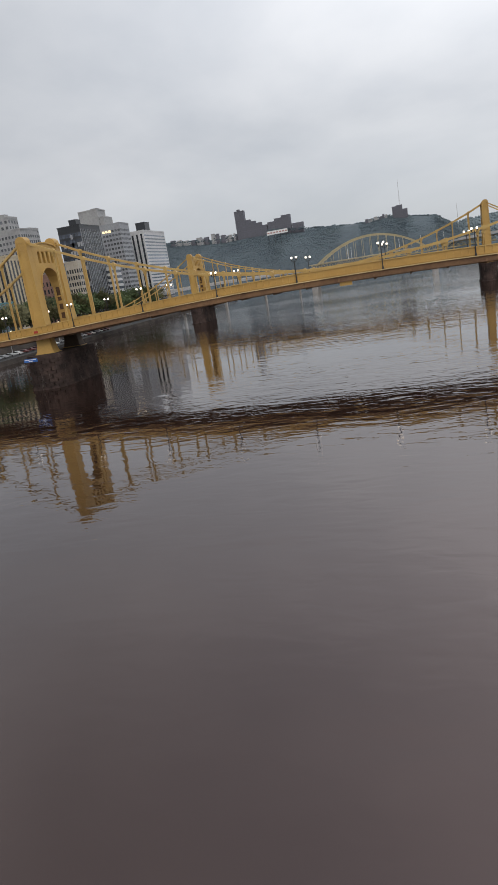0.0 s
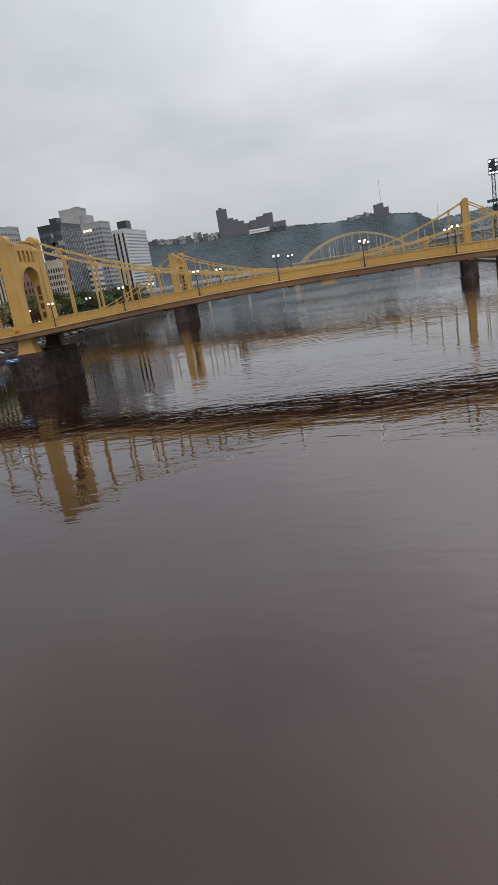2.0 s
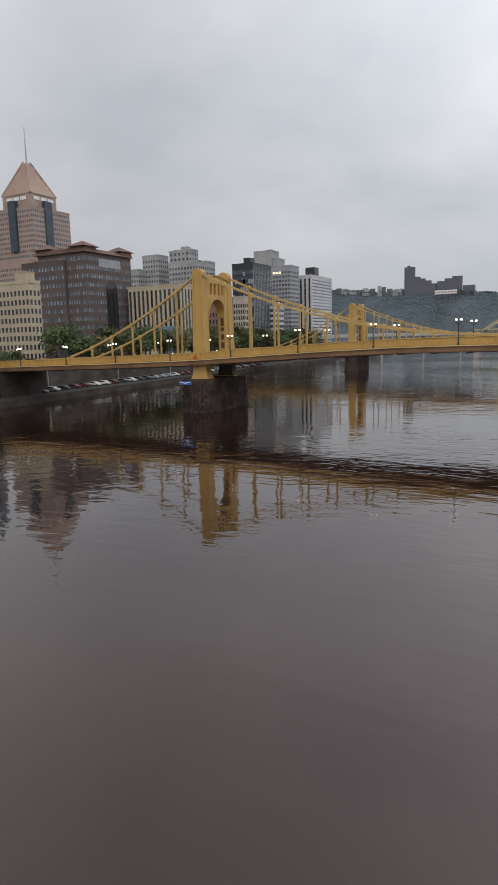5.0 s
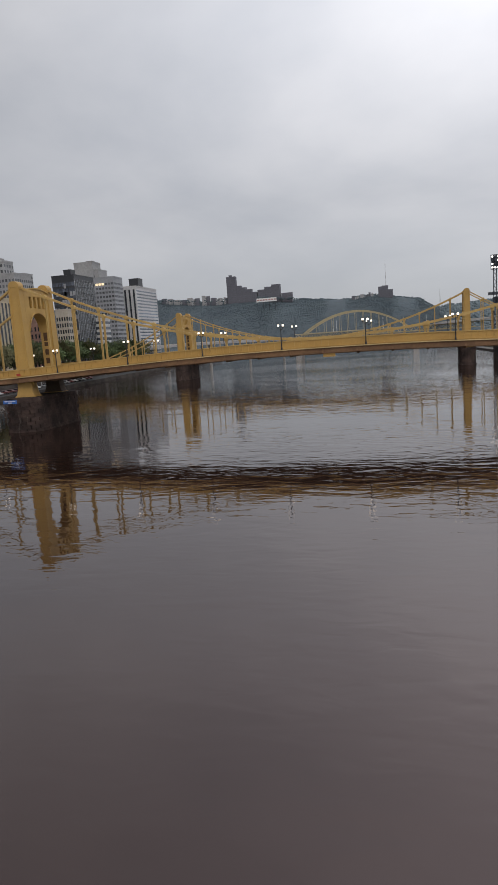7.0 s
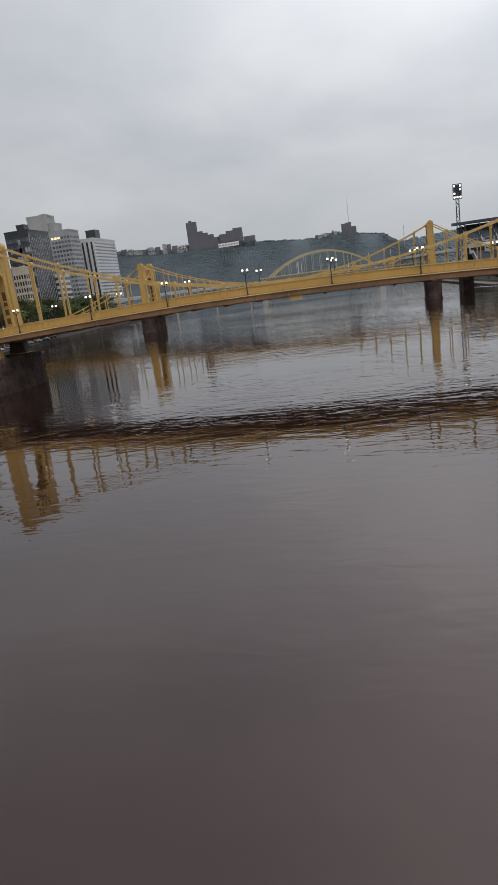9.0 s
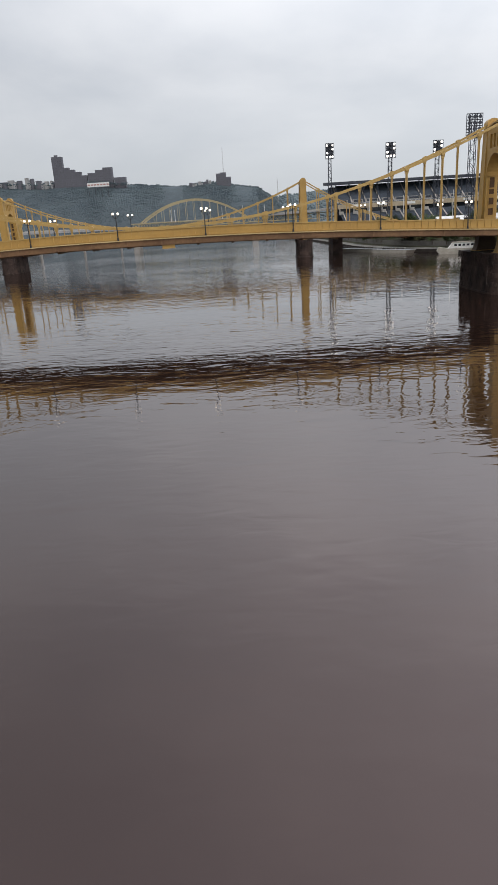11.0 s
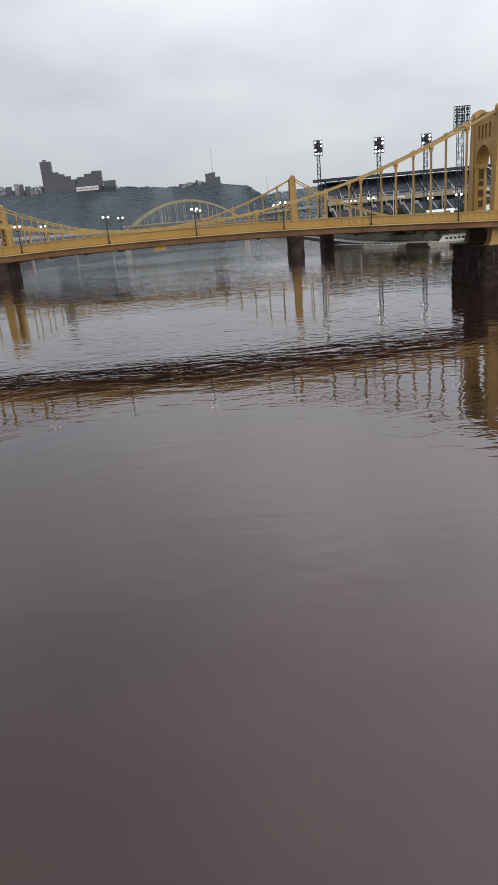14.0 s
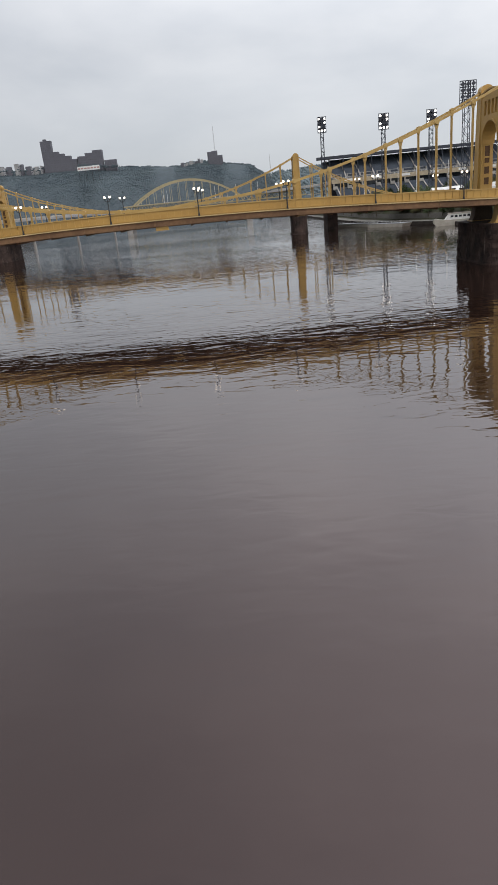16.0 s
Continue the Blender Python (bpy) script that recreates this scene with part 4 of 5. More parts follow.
part("base_storey", bm, CREAM, brown, "pale stone base storeys")
for i in range(9):
    bm = bmesh.new()
    box(bm, (-38 + i * 4.6, -0.55, 11.2), (2.2, 0.2, 4.6))
    part("shop_window", bm, GLASS_DARK, brown)
building("narrow dark brick block in a side street", -194.5, 160.0, 4.5, 4.5, 43, DARK_BRICK, GLASS_DARK, ("grid", 3.6, 2.0, 0.4, 0.5), ("grid", 3.6, 2.4, 0.4, 0.5), name="brick_building")
building("grey office tower in the haze", -314.3, 414.2, 12, 10, 72.8, GREY_CONC, GLASS_GREY, ("grid", 3.8, 2.4, 0.5, 0.5), ("grid", 3.8, 2.4, 0.5, 0.5))
building("grey concrete office tower with a stepped roof", -301.6, 423.6, 15, 14.1, 83.8, GREY_CONC, GLASS_GREY, ("grid", 3.8, 2.5, 0.5, 0.5), ("grid", 3.8, 2.4, 0.5, 0.5))
building("tall grey concrete office tower", -290.7, 455.1, 17.2, 10.4, 90.7, GREY_CONC, GLASS_GREY, ("grid", 3.8, 2.5, 0.5, 0.5), ("grid", 3.8, 2.4, 0.5, 0.5), box_on=(0.5, 0.5, 6, 5, 3))
building("grey office block with a flat roof", -283.1, 465.7, 11, 13.7, 81.6, GREY_CONC, GLASS_GREY, ("grid", 3.8, 2.5, 0.5, 0.5), ("grid", 3.8, 2.4, 0.5, 0.5))
building("beige stone office block with tall piers", -210.4, 316.4, 38, 13.4, 48.9, BEIGE, GLASS_DARK, ("fins", 3.8, 3.0, 0.45, 0.9), ("fins", 3.8, 2.8, 0.45, 0.9), name="stone_building")

building("teal glass pavilion among the street trees", -177, 258, 9, 6, 23.5, TEAL_PANEL, GLASS_PALE, ("fins", 3, 1.8, 0.6, 0.9), ("fins", 3, 1.8, 0.6, 0.9), name="glass_pavilion", parapet=0.4)

# ---- wooded hill and what stands on it ----
RIDGE = [(-2600, 120), (-1200, 130), (-800, 131), (-560, 130), (-485, 124), (-395, 114), (-279, 112), (-226, 106), (-160, 100), (-120, 96), (-90, 99), (-52, 104), (-10, 97), (27, 89), (57, 84), (78, 68), (100, 48), (150, 20), (220, 2), (400, -4)]


def hill_z(x, y):
    top = lerp_table(RIDGE, x) + 5 * noise.noise(Vector((x / 130, y / 130, 0)))
    f = min(1, max(0, (y - 1190) / 310))
    f = f * f * (3 - 2 * f)
    return -2 + (top + 2) * f * (1 if y < 1520 else max(0.85, 1 - (y - 1520) / 4000))


bm = bmesh.new()
xs = list(range(-2600, 401, 50))
ys = list(range(1180, 1700, 26))
grid = [[bm.verts.new((x, y, hill_z(x, y))) for x in xs] for y in ys]
for j in range(len(ys) - 1):
    for i in range(len(xs) - 1):
        bm.faces.new((grid[j][i], grid[j][i + 1], grid[j + 1][i + 1], grid[j + 1][i]))
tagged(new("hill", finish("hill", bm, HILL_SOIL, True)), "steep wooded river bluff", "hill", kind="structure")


def clump_cloud(name, places, material, label, category, seed, flat=1.0):
    """Many small uneven crowns joined into one mesh."""
    rng = np.random.default_rng(seed)
    tmp = bmesh.new()
    bmesh.ops.create_icosphere(tmp, subdivisions=1, radius=1)
    base = np.array([v.co[:] for v in tmp.verts])
    tris = np.array([[v.index for v in f.verts] for f in tmp.faces])
    tmp.free()
    vs, fs = [], []
    for i, (x, y, z, r) in enumerate(places):
        wob = 1 + rng.uniform(-0.38, 0.32, (len(base), 1))
        s = np.array([r * rng.uniform(0.85, 1.2), r * rng.uniform(0.85, 1.2), r * flat * rng.uniform(0.8, 1.25)])
        vs.append(base * wob * s + (x, y, z))
        fs.append(tris + i * len(base))
    me = bpy.data.meshes.new(name)
    me.from_pydata(np.concatenate(vs).tolist(), [], np.concatenate(fs).tolist())
    me.materials.append(material)
    me.shade_smooth()
    return tagged(new(name, me), label, category, kind="stuff")


rng = random.Random(11)
places = []
for i in range(52000):
    x = rng.uniform(-760, 190)
    y = 1200 + 312 * rng.random() ** 0.85
    z = hill_z(x, y)
    if z < 1:
        continue
    r = rng.uniform(0.6, 1.2) * (1 + 1.5 * rng.random() ** 5)
    places.append((x, y, z - r * 0.1, r))
for i in range(900):
    x = rng.uniform(-760, 120)
    y = rng.uniform(1485, 1525)
    r = rng.uniform(1.2, 3.2)
    places.append((x, y, hill_z(x, y) + r * 0.35 + rng.uniform(0, 1.6), r))
# trees between the houses on the brow
for i in range(150):
    x = rng.choice((rng.uniform(-560, -372), rng.uniform(-300, -215)))
    r = rng.uniform(1.4, 2.8)
    places.append((x, 1440, hill_z(x, 1475) + rng.uniform(0.0, 5.0), r))
clump_cloud("hill_trees", places, FOREST, "dense woods on the bluff, haze mixed into their colour", "woods", 3, 0.6)
# a lower ridge further down the river, paler by the haze in its colour
bm = bmesh.new()
far = [(-400, 60), (0, 75), (180, 98), (330, 105), (520, 92), (760, 84), (1100, 90), (1500, 80)]
prev = None
for x in range(-400, 1501, 50):
    z = lerp_table(far, x) + 6 * noise.noise(Vector((x / 90, 3, 0)))
    row = [bm.verts.new((x, 2050, -2)), bm.verts.new((x, 2250, z * 0.7)), bm.verts.new((x, 2400, z)), bm.verts.new((x, 2900, z * 0.9))]
    if prev:
        for k in range(3):
            bm.faces.new((prev[k], row[k], row[k + 1], prev[k + 1]))
    prev = row
tagged(new("far_ridge", finish("far_ridge", bm, FOREST_FAR, True)), "wooded ridge far down the river, coloured pale for haze", "hill", kind="structure")
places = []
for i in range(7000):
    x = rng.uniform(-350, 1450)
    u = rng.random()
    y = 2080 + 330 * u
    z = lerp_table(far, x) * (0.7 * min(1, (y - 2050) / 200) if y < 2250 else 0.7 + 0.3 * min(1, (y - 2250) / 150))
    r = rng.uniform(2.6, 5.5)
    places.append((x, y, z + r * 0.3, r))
clump_cloud("far_ridge_trees", places, FOREST_FAR, "distant woods on the far ridge, coloured pale for haze", "woods", 4)

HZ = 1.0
# hilltop walls carry the distance haze in their base colours
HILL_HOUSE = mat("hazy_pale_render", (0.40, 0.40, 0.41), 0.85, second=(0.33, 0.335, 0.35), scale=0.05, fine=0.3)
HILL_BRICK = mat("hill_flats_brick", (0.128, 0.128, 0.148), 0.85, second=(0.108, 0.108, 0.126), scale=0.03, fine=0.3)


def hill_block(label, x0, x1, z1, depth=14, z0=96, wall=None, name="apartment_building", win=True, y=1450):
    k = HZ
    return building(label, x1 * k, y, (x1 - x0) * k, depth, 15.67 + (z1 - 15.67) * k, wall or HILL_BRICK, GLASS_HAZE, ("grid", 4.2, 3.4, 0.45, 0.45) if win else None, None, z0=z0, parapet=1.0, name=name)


hill_block("tall brown apartment slab on the bluff", -371, -350, 166)
hill_block("rooftop tank house of the slab", -366, -360, 170.0, 6, 160, win=False, y=1456)
hill_block("stepped brown apartment wing on the bluff", -350, -338, 144.5)
hill_block("stepped brown apartment wing on the bluff", -338, -327, 140)
hill_block("stepped brown apartment wing on the bluff", -327, -314, 135)
hill_block("stepped brown apartment wing on the bluff", -314, -302, 128)
hill_block("broad brown apartment block on the bluff", -268, -248.8, 140.5)
hill_block("stepped brown apartment wing on the bluff", -284, -268, 136.5)
hill_block("stepped brown apartment wing on the bluff", -300, -284, 131.5)
hill_block("low dark block among the trees", -246, -222, 120, z0=90)
hill_block("stone hospital block on the hilltop", -33, -24, 115.5, z0=80, wall=HILL_BRICK)
hill_block("stone hospital block on the hilltop", -24, -12, 117, z0=80, wall=HILL_BRICK)
hill_block("lower hospital wing on the hilltop", -12, -2, 108, z0=80, wall=HILL_BRICK)
for x0, x1, z in ((-530, -505, 133), (-500, -470, 128), (-468, -440, 126), (-432, -415, 131), (-410, -385, 125), (-380, -373, 124), (-90, -75, 103), (-72, -55, 104), (-54, -44, 106)):
    w = x1 - x0
    for k, (fa, fb, dz) in enumerate(((0.0, 0.42, 0.0), (0.44, 0.6, -3.5), (0.68, 1.0, -1.8))):
        hill_block("pale low house on the ridge", x0 + fa * w, x0 + fb * w, z - 2.5 + (x0 * 7 % 5) * 0.8 + dz, 10, 95, (GREY_CONC, HILL_HOUSE, HILL_BRICK, HILL_HOUSE)[(int(abs(x0)) + k) % 4], "house", k == 1)
# billboard letters under the flats
sgn = thing("hillside_sign", pose(-271, 1400, 105.8), "long pale hillside sign board on posts", "sign")
bm = bmesh.new()
box(bm, (0, 0, 0), (44.5, 0.8, 8.0))
part("board", bm, WHITE_PAINT, sgn, "white board")
for i in range(7):
    bm = bmesh.new()
    box(bm, (-19 + 6.4 * i, -0.6, 0), (4.6, 0.3, 2.4))
    part("lettering_bar", bm, ROSE_PAINT, sgn)
for i in range(4):
    bm = bmesh.new()
    rod(bm, (-20 + 13 * i, 0.5, -24), (-20 + 13 * i, 0.5, 0), 0.4, seg=6)
    part("post", bm, BLACK_IRON, sgn)


def lattice_mast(m, hgt, label):
    ms = thing("radio_mast", m, label, "radio mast", "hilltop masts")
    bm = bmesh.new()
    for a in range(3):
        c, s = math.cos(a * 2.094), math.sin(a * 2.094)
        rod(bm, (1.3 * c, 1.3 * s, 0), (0.35 * c, 0.35 * s, hgt * 0.9), 0.17, 0.12, 5)
    for i in range(14):
        z, q = hgt * 0.9 * i / 14, hgt * 0.9 * (i + 1) / 14
        w = lambda zz: 1.3 - 0.95 * zz / (hgt * 0.9)
        for a in range(3):
            a0, a1 = a * 2.094, (a + 1) * 2.094
            rod(bm, (w(z) * math.cos(a0), w(z) * math.sin(a0), z), (w(q) * math.cos(a1), w(q) * math.sin(a1), q), 0.08, seg=4)
    part("lattice", bm, GREY_CONC, ms)
    bm = bmesh.new()
    rod(bm, (0, 0, hgt * 0.88), (0, 0, hgt), 0.2, 0.06, 6)
    part("aerial", bm, GREY_CONC, ms)


lattice_mast(pose(-17.4, 1495, 95), 80, "tall thin grey radio mast on the hilltop")
lattice_mast(pose(97, 1480, 50), 54, "thin grey radio mast behind the ridge")


# ---- tied-arch road bridge in the distance ----
# yellow bridge paint with the distance haze mixed into its colour
YELLOW_FAR = mat("hazy_pale_yellow_paint", (0.42, 0.35, 0.20), 0.6, second=(0.37, 0.31, 0.18), scale=0.1, fine=1.0)


def arch_bridge():
    ab = thing("arch_bridge", pose(-42.5, 720, 0, 0, 0, 0), "distant yellow tied-arch double-deck road bridge", "bridge")
    half, crown, spring = 59.5, 42.2, 19.5
    az = lambda x: spring + (crown - spring) * (1 - (x / half) ** 2)
    for y in (0, 24):
        bm = bmesh.new()
        for i in range(24):
            a, b = -half + half * i / 12, -half + half * (i + 1) / 12
            beam(bm, (a, y, az(a)), (b, y, az(b)), 1.1, 1.5)
        part("arch_rib", bm, YELLOW_FAR, ab)
        for i in range(1, 14):
            x = -half + half * i / 7
            if az(x) > 23:
                bm = bmesh.new()
                rod(bm, (x, y, 19), (x, y, az(x)), 0.2, seg=5)
                part("hanger", bm, YELLOW_FAR, ab)
        bm = bmesh.new()
        box(bm, (29, y, 21.0), (192, 0.9, 0.9))
        box(bm, (29, y, 16.2), (192, 0.9, 0.9))
        for i in range(32):
            x = -67 + 6 * i
            beam(bm, (x, y, 16.2), (x + 3, y, 21), 0.5, 0.5)
            beam(bm, (x + 3, y, 21), (x + 6, y, 16.2), 0.5, 0.5)
        part("truss", bm, YELLOW_FAR, ab)
    for z in (15.6, 21.4):
        bm = bmesh.new()
        box(bm, (51, 12, z), (236, 23, 0.7))
        part("deck", bm, CONCRETE, ab)
    for x in (-64, 64):
        bm = bmesh.new()
        box(bm, (x, 12, 7), (6, 28, 15))
        part("pier", bm, CONCRETE, ab)
    for x in (-24, -20, 30, 52, 75):
        bm = bmesh.new()
        rod(bm, (x, -1, 21), (x, -1, 33), 0.25, 0.12, 6)
        part("light_pole", bm, WHITE_PAINT, ab)


arch_bridge()


def viaduct(label, pts, w):
    v = thing("viaduct", Matrix.Identity(4), label, "viaduct", "riverside ramps")
    for p, q in zip(pts, pts[1:]):
        bm = bmesh.new()
        beam(bm, p, q, w, 1.8)
        part("deck_span", bm, GREY_CONC, v)
        bm = bmesh.new()
        beam(bm, (p[0] + w * 0.45, p[1], p[2] + 1.3), (q[0] + w * 0.45, q[1], q[2] + 1.3), 0.4, 0.9)
        part("parapet", bm, CONCRETE, v)
    for p in pts[1:-1]:
        bm = bmesh.new()
        rod(bm, (p[0], p[1], -1), (p[0], p[1], p[2] - 0.8), 1.2, seg=10)
        part("column", bm, CONCRETE, v)


viaduct("pale concrete riverside ramp on columns", [(-215, 400, 15), (-200, 440, 16.2), (-182, 500, 17.4), (-163, 560, 17.6), (-140, 620, 17.2), (-118, 690, 16.6), (-108, 732, 16.4)], 10)
viaduct("pale concrete highway ramp on the north shore", [(40, 722, 22), (90, 722, 23.5), (140, 715, 25), (220, 700, 26), (330, 690, 26)], 14)


# ---- trees ----
def tree(m, hgt, leaf, label, seed, group="street trees"):
    rg = random.Random(seed)
    tr = thing("tree", m, label, "tree", group)
    bm = bmesh.new()
    th = hgt * 0.36
    rod(bm, (0, 0, -0.3), (0.1, 0, th), 0.035 * hgt, 0.022 * hgt, 7)
    tips = []
    for i in range(6):
        a = i * 1.05 + rg.uniform(-.3, .3)
        tip = (math.cos(a) * hgt * rg.uniform(.18, .32), math.sin(a) * hgt * rg.uniform(.18, .32), hgt * rg.uniform(.42, .85))
        rod(bm, (0.05, 0, th * rg.uniform(.7, 1)), tip, 0.013 * hgt, 0.004 * hgt, 5)
        tips.append(tip)
    tips.append((0, 0, hgt * 0.88))
    part("trunk", bm, BARK, tr)
    vs, fs = [], []
    for t in tips:
        for k in range(140):
            d = Vector((rg.gauss(0, 1), rg.gauss(0, 1), rg.gauss(0, 0.8))) * hgt * 0.105
            c = Vector(t) + d
            u = Vector((rg.gauss(0, 1), rg.gauss(0, 1), rg.gauss(0, 1))).normalized()
            w = u.orthogonal().normalized()
            s = hgt * rg.uniform(0.025, 0.05)
            n = len(vs)
            vs += [c + u * s, c + w * s * 0.7, c - u * s, c - w * s * 0.7]
            fs.append((n, n + 1, n + 2, n + 3))
    me = bpy.data.meshes.new("crown")
    me.from_pydata([tuple(v) for v in vs], [], fs)
    me.materials.append(leaf)
    ob = new("crown", me)
    ob.parent = tr
    return tr


protos = {}


def plant(x, y, z, hgt, kind, seed):
    key = (kind, seed % 4)
    m = pose(x, y, z, 0, 0, seed * 47 % 360) @ Matrix.Scale(hgt / 10, 4)
    if key not in protos:
        protos[key] = tree(pose(0, 0, 0), 10, LEAF if kind == 0 else LEAF_DULL, "leafy green street tree beside the river road" if kind == 0 else "olive-green budding street tree beside the river road", seed)
        protos[key].matrix_basis = m
    else:
        o = copy_thing(protos[key], pose(0, 0, 0))
        o.matrix_basis = m


rt = random.Random(21)
n = 0
for y in range(166, 470, 7):
    x = shore_x(SHORE_L, y) - 18 - rt.uniform(0, 5)
    plant(x, y + rt.uniform(-2, 2), 8.0, rt.uniform(11, 16), 0 if rt.random() < .65 else 1, n)
    n += 1
    if y % 3 == 0:
        plant(x - rt.uniform(8, 16), y, 8.1, rt.uniform(11, 15), 0 if rt.random() < .6 else 1, n)
        n += 1
for y in range(50, 124, 3):
    plant(shore_x(SHORE_L, y) - 6 - rt.uniform(0, 7), y, 0.9, rt.uniform(6.5, 9.5), 0 if rt.random() < .6 else 1, n)
    n += 1
for i in range(64):
    y = 190 + i * 4
    plant(shore_x(SHORE_R, y) + rt.uniform(6, 22), y, 3.0, rt.uniform(4.5, 7.5), 0 if rt.random() < .6 else 1, n)
    n += 1


for i in range(22):
    plant(82 + i * 4.6 + rt.uniform(-1.5, 1.5), 396 + rt.uniform(-9, 9), 7.2, rt.uniform(5.5, 9.0), 0 if rt.random() < .7 else 1, n)
    n += 1
for i in range(34):
    y = 246 + i * 4.2
    plant(shore_x(SHORE_R, y) + rt.uniform(6.0, 14.0), y, 2.6, rt.uniform(3.2, 6.0), 0 if rt.random() < .55 else 1, n)
    n += 1
# shrubs above the wharf by the south bridge end
for i in range(26):
    y = 88 + i * 1.9
    plant(shore_x(SHORE_L, y) - rt.uniform(10, 20), y, 3.0 if y < 120 else 7.5, rt.uniform(6.0, 9.5), 1 if rt.random() < .55 else 0, n)
    n += 1


# ---- ball park on the north shore ----
def stadium():
    st = thing("ball_park", pose(64, 462, 0), "open baseball stadium with navy seating and a dark canopy", "stadium")
    L = 125.0

    def slab(name, prof, material, x0=0, x1=L, label=""):
        bm = bmesh.new()
        prism(bm, prof, "x", x0, x1)
        return part(name, bm, material, st, label)
    slab("canopy", [(3, 36.2), (22, 36.9), (22, 38.9), (3, 38.0)], NAVY_STEEL, 0, L, "dark blue canopy roof")
    slab("canopy_edge", [(2, 36.4), (3, 36.4), (3, 38.0), (2, 38.0)], NAVY_STEEL)
    # seating in real steps
    def stepped(y0, z0, y1, z1, rows, drop):
        prof = []
        for i in range(rows):
            ya, yb = y0 + (y1 - y0) * i / rows, y0 + (y1 - y0) * (i + 1) / rows
            z = z0 + (z1 - z0) * (i + 1) / rows
            prof += [(ya, z), (yb, z)]
        return prof + [(y1, z1 - drop), (y0, z0 - drop)]
    slab("upper_deck", stepped(-4, 23.5, 20, 35.4, 18, 1.6), SEAT_BLUE, 3, L, "navy upper seating in steps")
    slab("suite_front", [(-4.6, 20.6), (-3.9, 20.6), (-3.9, 23.4), (-4.6, 23.4)], BEIGE, 6, L, "pale suite-level front")
    slab("suite_glass", [(-2.5, 18.0), (-2.2, 18.0), (-2.2, 22.0), (-2.5, 22.0)], GLASS_DARK, 6, L)
    slab("lower_deck", stepped(-24, 10.2, -5, 18.0, 14, 1.6), SEAT_BLUE, 8, L, "navy lower seating in steps")
    slab("lower_front", [(-24.6, 7.0), (-24, 7.0), (-24, 10.4), (-24.6, 10.4)], BEIGE, 8, L)
    slab("back_wall", [(20, 7), (21.5, 7), (21.5, 36.3), (20, 36.3)], NAVY_STEEL, 9, L)
    for i in range(13):
        x = 6 + 9.5 * i
        bm = bmesh.new()
        prism(bm, [(-4, 23.9), (20, 35.8), (20, 36.15), (-4, 24.6)], "x", x, x + 0.8)
        part("aisle", bm, CONCRETE, st, "pale stepped aisle")
        bm = bmesh.new()
        prism(bm, [(-24, 10.6), (-5, 18.4), (-5, 18.8), (-24, 11.1)], "x", x + 3, x + 3.7)
        part("aisle", bm, CONCRETE, st)
        bm = bmesh.new()
        rod(bm, (x, 2.5, 26), (x, 2.5, 36.2), 0.3, seg=6)
        beam(bm, (x, 2.5, 33.5), (x, 8, 36.8), 0.35, 0.35)
        part("canopy_post", bm, NAVY_STEEL, st)
        # a vomitory: pale walls round a dark stair mouth, with a rail
        w = 4.4 + 1.6 * (i % 3)
        bm = bmesh.new()
        for sx in (-1, 1):
            box(bm, (x + 4.5 + sx * w / 2, -1.2, 25.2), (0.4, 4.6, 2.0))
        box(bm, (x + 4.5, 1.0, 25.6), (w, 0.4, 1.6))
        box(bm, (x + 4.5, -3.4, 24.1), (w + 1.2, 0.3, 0.9))
        part("vomitory", bm, CONCRETE, st, "pale concrete stair mouth")
        # the opening is a solid block, coloured dark for the shade inside it
        bm = bmesh.new()
        box(bm, (x + 4.5, -0.6, 25.0), (w * 0.8, 2.4, 1.3))
        part("stair_mouth", bm, NAVY_STEEL, st)
        if i % 2:
            bm = bmesh.new()
            box(bm, (x + 2, -4.9, 22.2), (5.5, 0.5, 1.5))
            part("advert_board", bm, WHITE_PAINT, st, "pale advertising board")
        bm = bmesh.new()
        box(bm, (x + 1.5, -4.2, 19.4), (0.7, 0.7, 5.4))
        box(bm, (x + 1.5, -9.5, 18.0), (2.6, 2.2, 1.9))
        part("press_stand", bm, CONCRETE, st, "pale concrete pier and booth")
    for y, z in ((-4.75, 23.9), (-24.6, 11.2)):
        bm = bmesh.new()
        box(bm, (L / 2 + 3, y, z), (L - 8, 0.12, 0.14))
        for i in range(46):
            box(bm, (9 + 2.6 * i, y, z - 0.5), (0.12, 0.12, 1.0))
        part("guard_rail", bm, WHITE_PAINT, st, "pale guard rail")
    bm = bmesh.new()
    box(bm, (112, -95, 23), (46, 30, 32))
    part("river_pavilion", bm, NAVY_STEEL, st, "dark blue pavilion block")
    return st


stadium()


def marquee(m, ln, label):
    """A white event tent: ridged canopy on posts with a scalloped edge."""
    t = thing("marquee_tent", m, label, "tent", "white tents")
    bm = bmesh.new()
    prism(bm, [(-4, 3.4), (0, 5.6), (4, 3.4), (4, 3.0), (0, 5.2), (-4, 3.0)], "x", -ln / 2, ln / 2)
    part("canopy", bm, WHITE_PAINT, t)
    bm = bmesh.new()
    for sy in (-1, 1):
        box(bm, (0, sy * 4.02, 2.85), (ln, 0.06, 0.5))
    part("valance", bm, WHITE_PAINT, t)
    for i in range(5):
        for sy in (-1, 1):
            bm = bmesh.new()
            rod(bm, (-ln / 2 + 0.2 + (ln - 0.4) * i / 4, sy * 3.9, -0.3), (-ln / 2 + 0.2 + (ln - 0.4) * i / 4, sy * 3.9, 3.2), 0.07, seg=6)
            part("post", bm, GREY_PANEL, t)


marquee(pose(111, 345, 7.3), 16, "white ridged event tent on the park ground")
marquee(pose(140, 362, 7.3), 9, "small white event tent on the park ground")


